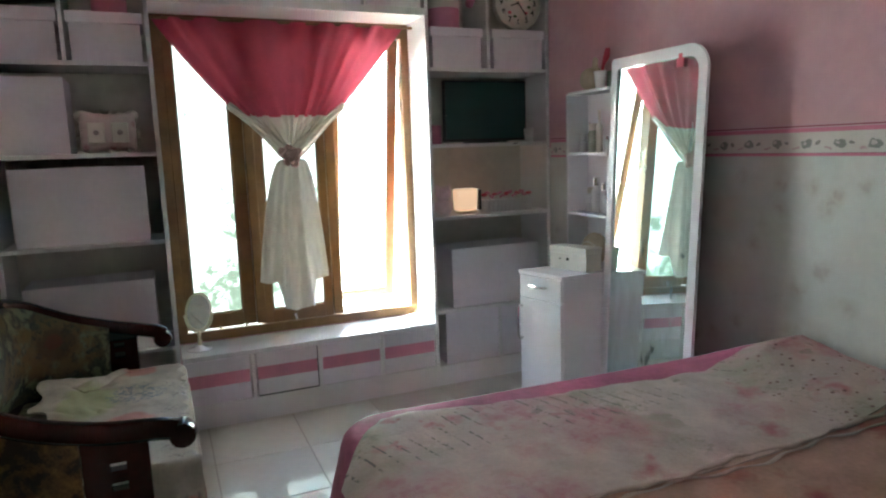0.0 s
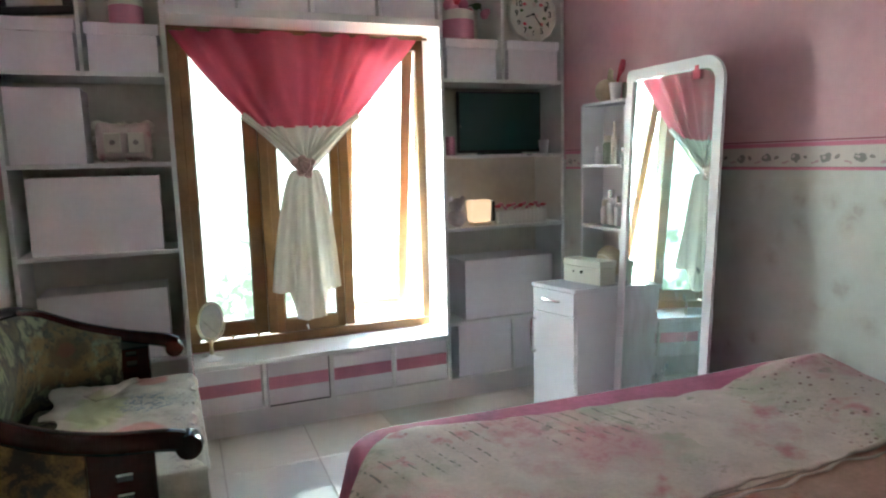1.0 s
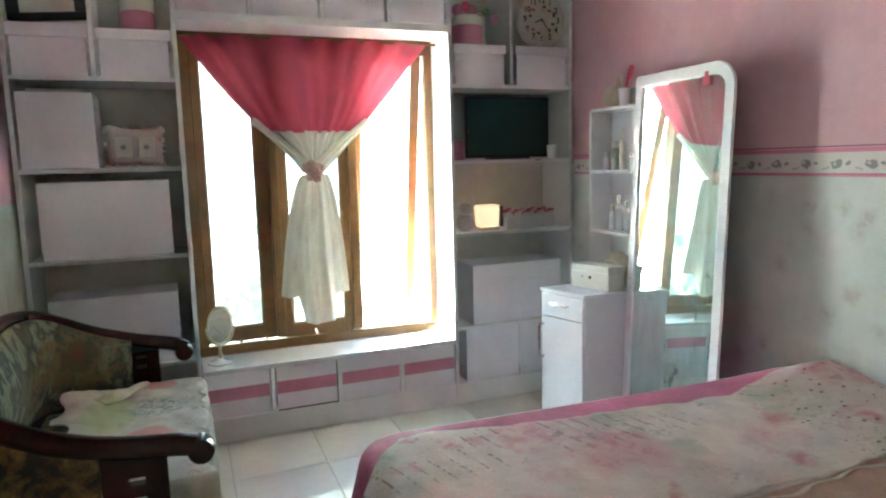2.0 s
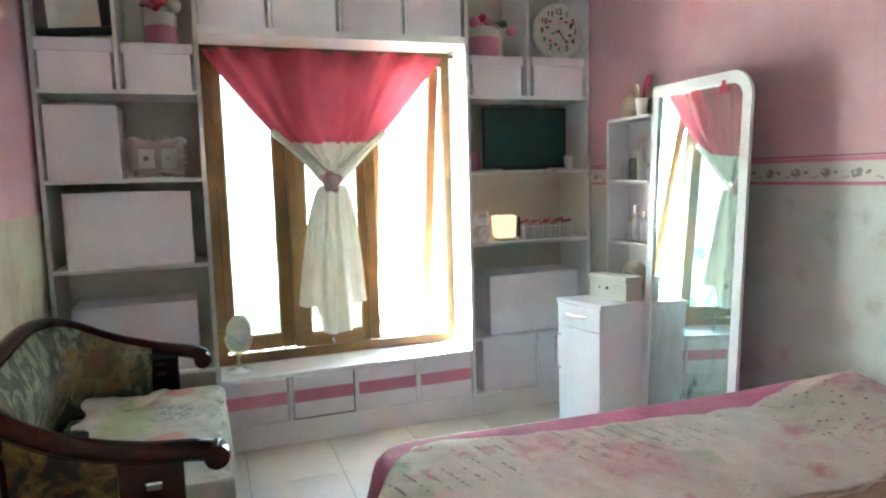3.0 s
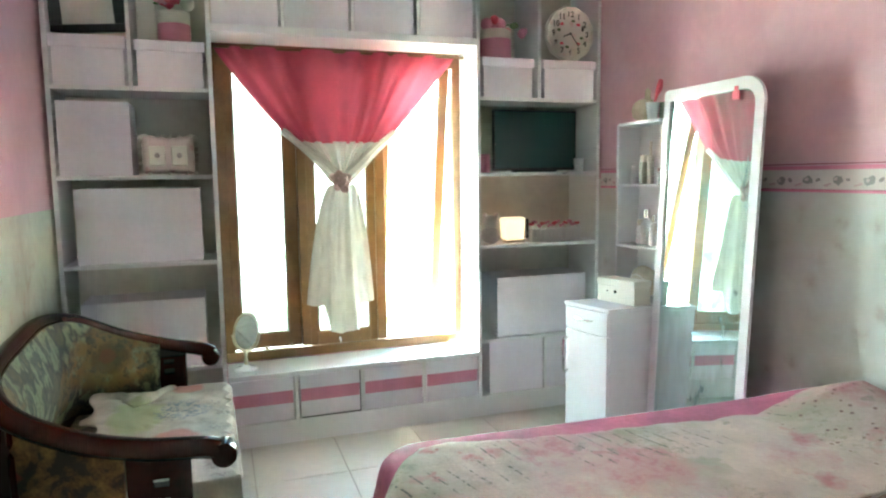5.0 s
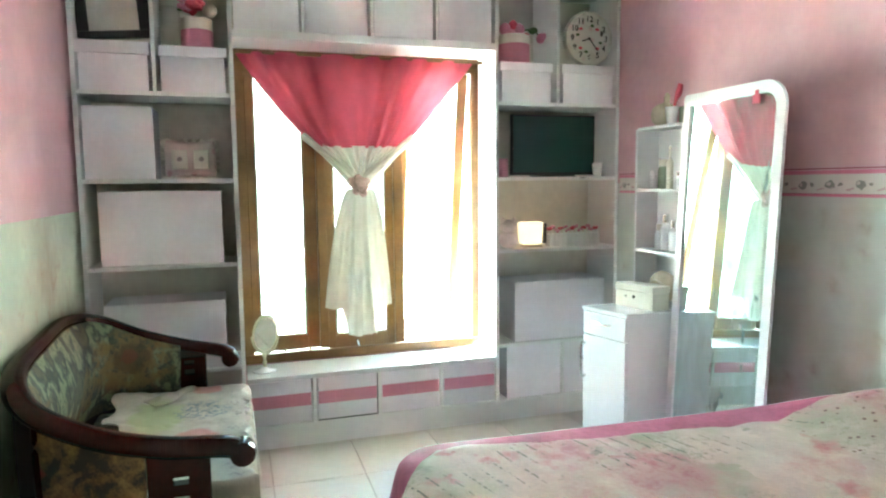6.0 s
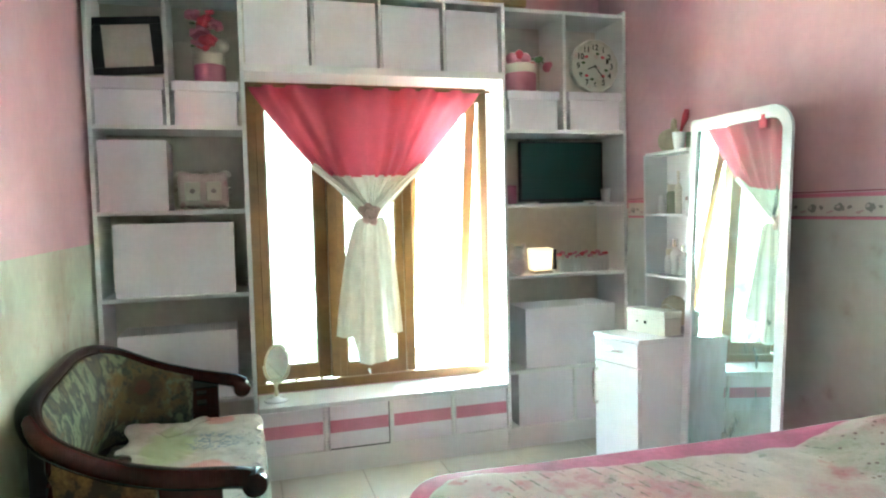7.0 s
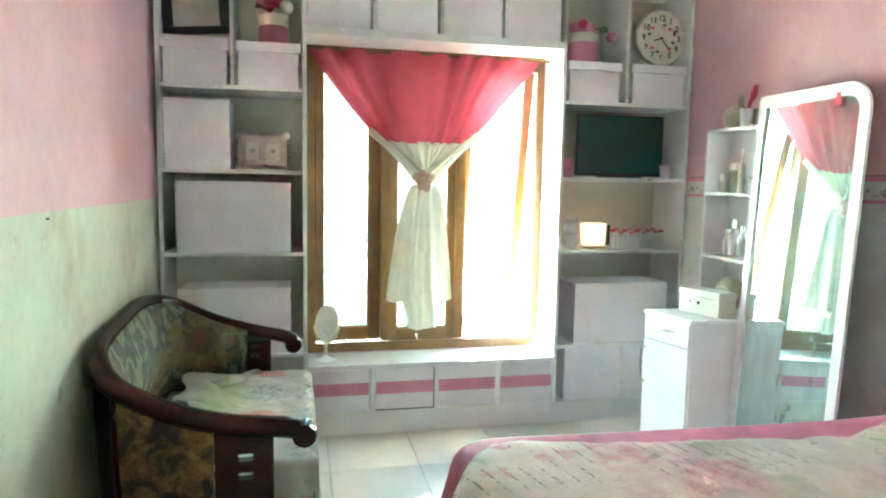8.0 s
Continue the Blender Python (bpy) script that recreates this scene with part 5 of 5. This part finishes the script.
part("cable", tube([(2.03, 3.66, 1.536, 0.003), (2.06, 3.55, 1.534, 0.003), (2.09, 3.505, 1.523, 0.003), (2.13, 3.505, 1.523, 0.003), (2.17, 3.56, 1.534, 0.003)], 24, 6), BLACK, tv, "", True)
part("standby_lamp", blob((1.70, 3.659, 1.71), 0.003), CREAMY, tv)
solo("pink_tin", lathe([(0.033, 1.531), (0.035, 1.536), (0.035, 1.640), (0.031, 1.645)], (1.588, 3.57, 0), 24), PINK, "pink tin beside the television", "tin", smooth=True)
solo("white_cup", lathe([(0.026, 1.531), (0.028, 1.55), (0.034, 1.615), (0.030, 1.616), (0.026, 1.56)], (2.246, 3.56, 0), 24), WHITE, "small white cup beside the television", "cup", smooth=True)

# lamp, figure and little fence planter
fig = bmesh.new()
blob((1.632, 3.58, 1.140), 0.056, (1.12, 0.7, 0.98), 1, 0.05, fig, 3)
blob((1.632, 3.58, 1.222), 0.045, (1.2, 0.75, 0.95), 2, 0.05, fig, 3)
blob((1.593, 3.58, 1.262), 0.016, (1, 0.7, 1.2), 3, 0.05, fig)
blob((1.672, 3.58, 1.262), 0.016, (1, 0.7, 1.2), 4, 0.05, fig)
FIG = material("pale_pink_figure", (0.78, 0.68, 0.66), 0.5, var=0.15, scale=25)
solo("figurine", fig, FIG, "pale pink eared ornament on a shelf", "ornament", smooth=True)
lamp = thing("night_lamp", (1.79, 3.60, 1.086), "glowing pinkish night lamp on a shelf", "lamp")
part("base", box(1.735, 1.862, 3.555, 3.645, 1.086, 1.104, 0.006, 2), CREAMY, lamp)
LAMP = glow("lamp_glow", (1.0, 0.64, 0.42), 0.014)


def shade():
    b = box(1.716, 1.868, 3.56, 3.64, 1.106, 1.246, 0.016, 3)
    for v in b.verts:
        if v.co.z < 1.15:
            v.co.x = 1.80 + (v.co.x - 1.80) * 0.90
    return b


part("shade", shade(), LAMP, lamp, "glowing translucent shade", True)
part("switch_block", box(1.872, 1.894, 3.57, 3.63, 1.106, 1.236, 0.004), BLACK, lamp)
pl = thing("fence_planter", (2.08, 3.58, 1.086), "small white picket planter with pink flowers", "planter")
part("trough", box(1.903, 2.262, 3.555, 3.615, 1.086, 1.165, 0.003), WHITE, pl)
for k in range(12):
    x = 1.904 + k * 0.0303
    b = box(x, x + 0.020, 3.546, 3.553, 1.086, 1.186, 0.002)
    for v in b.verts:
        if v.co.z > 1.18:
            v.co.x = x + 0.010 + (v.co.x - x - 0.010) * 0.4
    part("picket", b, WHITE, pl)
part("rail", box(1.903, 2.262, 3.551, 3.556, 1.120, 1.134), WHITE, pl)
for k in range(13):
    fl = petals((1.918 + k * 0.0275, 3.58 + 0.01 * (k % 2), 1.195 + 0.012 * math.sin(k * 2.1)), 0.020, 6, 40 + k, bmesh.new())
    part("flower", fl, PINK if k % 3 else ROSE, pl, "", True)

# oval mirror on the sill
om = thing("table_mirror", (0.135, 3.64, 0.420), "oval table mirror with a pale gilt rim on the sill", "mirror")
GILT = material("pale_gilt", (0.62, 0.56, 0.38), 0.3, metal=0.4, var=0.1, scale=20)
part("foot", lathe([(0.068, 0.421), (0.068, 0.427), (0.030, 0.436), (0.010, 0.450)], (0.125, 3.64, 0), 28), VENEER, om, "white round foot", True)
part("stem", lathe([(0.010, 0.448), (0.013, 0.470), (0.007, 0.490), (0.012, 0.515), (0.006, 0.530)], (0.127, 3.64, 0), 16), GILT, om, "", True)
yoke = [(0.134 + 0.076 * math.sin(a), 3.645, 0.635 - 0.112 * math.cos(a), 0.005) for a in (-1.5, -1.0, -0.5, 0, 0.5, 1.0, 1.5)]
part("yoke", tube(yoke, 30, 8), GILT, om, "", True)
turn = Matrix.Translation((0.134, 3.638, 0.640)) @ Matrix.Rotation(radians(12), 4, "Z") @ Matrix.Rotation(radians(9), 4, "X") @ Matrix.Diagonal((0.62, 1, 1, 1))
b = lathe([(0.104, -0.006), (0.115, -0.004), (0.117, 0.004), (0.106, 0.008), (0.103, 0.002)], (0, 0, 0), 40, None, "y")
bmesh.ops.transform(b, matrix=turn, verts=b.verts)
part("rim", b, GILT, om, "", True)
b = lathe([(0.103, 0.0), (0.103, 0.0045)], (0, 0, 0), 40, None, "y")
bmesh.ops.transform(b, matrix=turn, verts=b.verts)
# Dark yellowish tint and mottling put in for the dim room it reflects.
part("glass", b, material("dimmed_mirror", (0.46, 0.45, 0.37), 0.05, metal=1.0, var=0.15, scale=25), om, "oval mirror glass")

# things on the mirror cabinet
cs = thing("trinket_box", (2.05, 2.80, 0.814), "white wooden box with dark knobs on the cabinet", "box")
PALEBOX = material("pale_box", (0.66, 0.64, 0.56), 0.4, var=0.06, scale=8)


def askew(x_near, x_far, y0, y1, z0, z1, thick):
    b = box(0, 1, y0, y1, z0, z1)
    for v in b.verts:
        near = v.co.y < (y0 + y1) / 2
        v.co.x = (x_near if near else x_far) + (thick if v.co.x > 0.5 else 0)
    bmesh.ops.bevel(b, geom=list(b.edges), offset=0.003, segments=2, profile=0.5, affect="EDGES")
    return b


part("body", askew(2.075, 2.000, 2.690, 2.930, 0.814, 0.905, 0.10), PALEBOX, cs)
part("lid", askew(2.071, 1.996, 2.687, 2.933, 0.907, 0.944, 0.108), PALEBOX, cs)
part("knob", blob((2.037, 2.81, 0.875), 0.009), INK, cs)
part("knob", blob((2.020, 2.86, 0.875), 0.005), INK, cs)
BASKET = material("woven_beige", (0.50, 0.43, 0.32), 0.8, var=0.15, scale=30, bump=0.4, bump_scale=90)
bk = thing("round_pouch", (2.275, 2.885, 0.815), "round beige pouch on the cabinet shelf", "pouch")
part("pouch", blob((2.275, 2.885, 0.905), 0.094, (0.62, 1.05, 0.98), 2, 0.06, None, 3), BASKET, bk, "", True)
part("seam", tube([(2.222, 2.81, 0.93, 0.003), (2.218, 2.88, 0.95, 0.003), (2.225, 2.95, 0.925, 0.003)], 12, 6), CREAMY, bk)


def bottle(x, y, z, r, hgt, m, capm, label, neck=0.4):
    o = thing("bottle", (x, y, z), label, "bottle", "toiletries on the cabinet shelves")
    part("flask", lathe([(r * 0.9, z), (r, z + 0.004), (r, z + hgt * 0.62), (r * neck, z + hgt * 0.72), (r * neck, z + hgt * 0.76)], (x, y, 0), 20), m, o, "", True)
    part("cap", lathe([(r * neck * 1.2, z + hgt * 0.76), (r * neck * 1.2, z + hgt * 0.98), (r * neck, z + hgt)], (x, y, 0), 16), capm, o, "", True)


TINT = material("tinted_bottle", (0.30, 0.33, 0.26), 0.25, var=0.1, coat=0.3)
Z2, Z3, Z4 = SHELF_Z[1], SHELF_Z[2], SHELF_Z[3]
bottle(2.270, 2.990, Z3, 0.020, 0.10, VENEER, VENEER, "small white bottle on a cabinet shelf", 0.6)
bottle(2.300, 2.970, Z3, 0.012, 0.17, TINT, STEEL, "slim dark bottle on a cabinet shelf")
bottle(2.280, 2.905, Z3, 0.033, 0.16, TINT, CREAMY, "greenish bottle with a pale cap", 0.7)
bottle(2.260, 2.827, Z3, 0.018, 0.23, CREAMY, CREAMY, "tall pale bottle on a cabinet shelf", 0.35)
bottle(2.280, 2.775, Z3, 0.018, 0.09, VENEER, STEEL, "short bottle on a cabinet shelf", 0.6)
bottle(2.300, 2.905, Z2, 0.030, 0.20, VENEER, STEEL, "clear pale bottle on the middle shelf", 0.5)
bottle(2.300, 2.835, Z2, 0.026, 0.17, VENEER, STEEL, "clear pale bottle on the middle shelf", 0.5)
bottle(2.300, 2.965, Z2, 0.024, 0.14, VENEER, CREAMY, "pale bottle on the middle shelf", 0.6)
jar = thing("brush_cup", (2.290, 2.825, Z4), "white cup with make-up brushes on the cabinet top", "cup")
part("cup", lathe([(0.024, Z4 + 0.001), (0.026, Z4 + 0.01), (0.036, Z4 + 0.095), (0.030, Z4 + 0.094), (0.022, Z4 + 0.02)], (2.26, 2.82, 0), 20), VENEER, jar, "", True)
part("brush", tube([(2.265, 2.830, Z4 + 0.02, 0.006), (2.275, 2.815, Z4 + 0.12, 0.008), (2.285, 2.800, Z4 + 0.17, 0.017), (2.290, 2.793, Z4 + 0.215, 0.012)], 16, 10), ROSE, jar, "red powder brush", True)
part("brush", tube([(2.255, 2.825, Z4 + 0.02, 0.004), (2.250, 2.837, Z4 + 0.13, 0.006), (2.250, 2.841, Z4 + 0.16, 0.012)], 12, 8), BASKET, jar, "", True)
wb = thing("wicker_bag", (2.300, 2.955, Z4), "brownish soft bag on the cabinet top", "bag")
part("bag", blob((2.300, 2.950, Z4 + 0.066), 0.085, (0.7, 1.0, 0.80), 6, 0.10, None, 3), BASKET, wb, "", True)
part("tuft", tube([(2.290, 2.915, Z4 + 0.11, 0.012), (2.285, 2.900, Z4 + 0.15, 0.016), (2.280, 2.895, Z4 + 0.18, 0.008)], 10, 8), BASKET, wb, "", True)
bottle(2.340, 2.835, Z4, 0.020, 0.10, TINT, TINT, "short dark jar on the cabinet top", 0.8)

# board lying on the shelf top
solo("tan_board", box(1.05, 1.70, 3.54, 3.80, 2.736, 2.790, 0.004), material("tan_carton", (0.42, 0.26, 0.12), 0.7, var=0.15, scale=6), "tan carton lying on top of the shelf", "carton")

# ---- floor tiles, last ----
tb = box(0.003, 0.464, 0.003, 0.464, -0.03, 0.0, 0.0015)
tile_mesh = bpy.data.meshes.new("tile")
tb.to_mesh(tile_mesh)
tb.free()
tile_mesh.materials.append(TILE)
for i in range(-2, 5):
    for j in range(0, 14):
        x, y = 0.127 + i * 0.4665, 3.49 - (j + 1) * 0.4665 + 0.4665
        if x + 0.4665 < XW or x > XE or y < YS - 0.46:
            continue
        ob = new("tile", tile_mesh)
        ob.parent = floor
        ob.location = (x, y, 0)
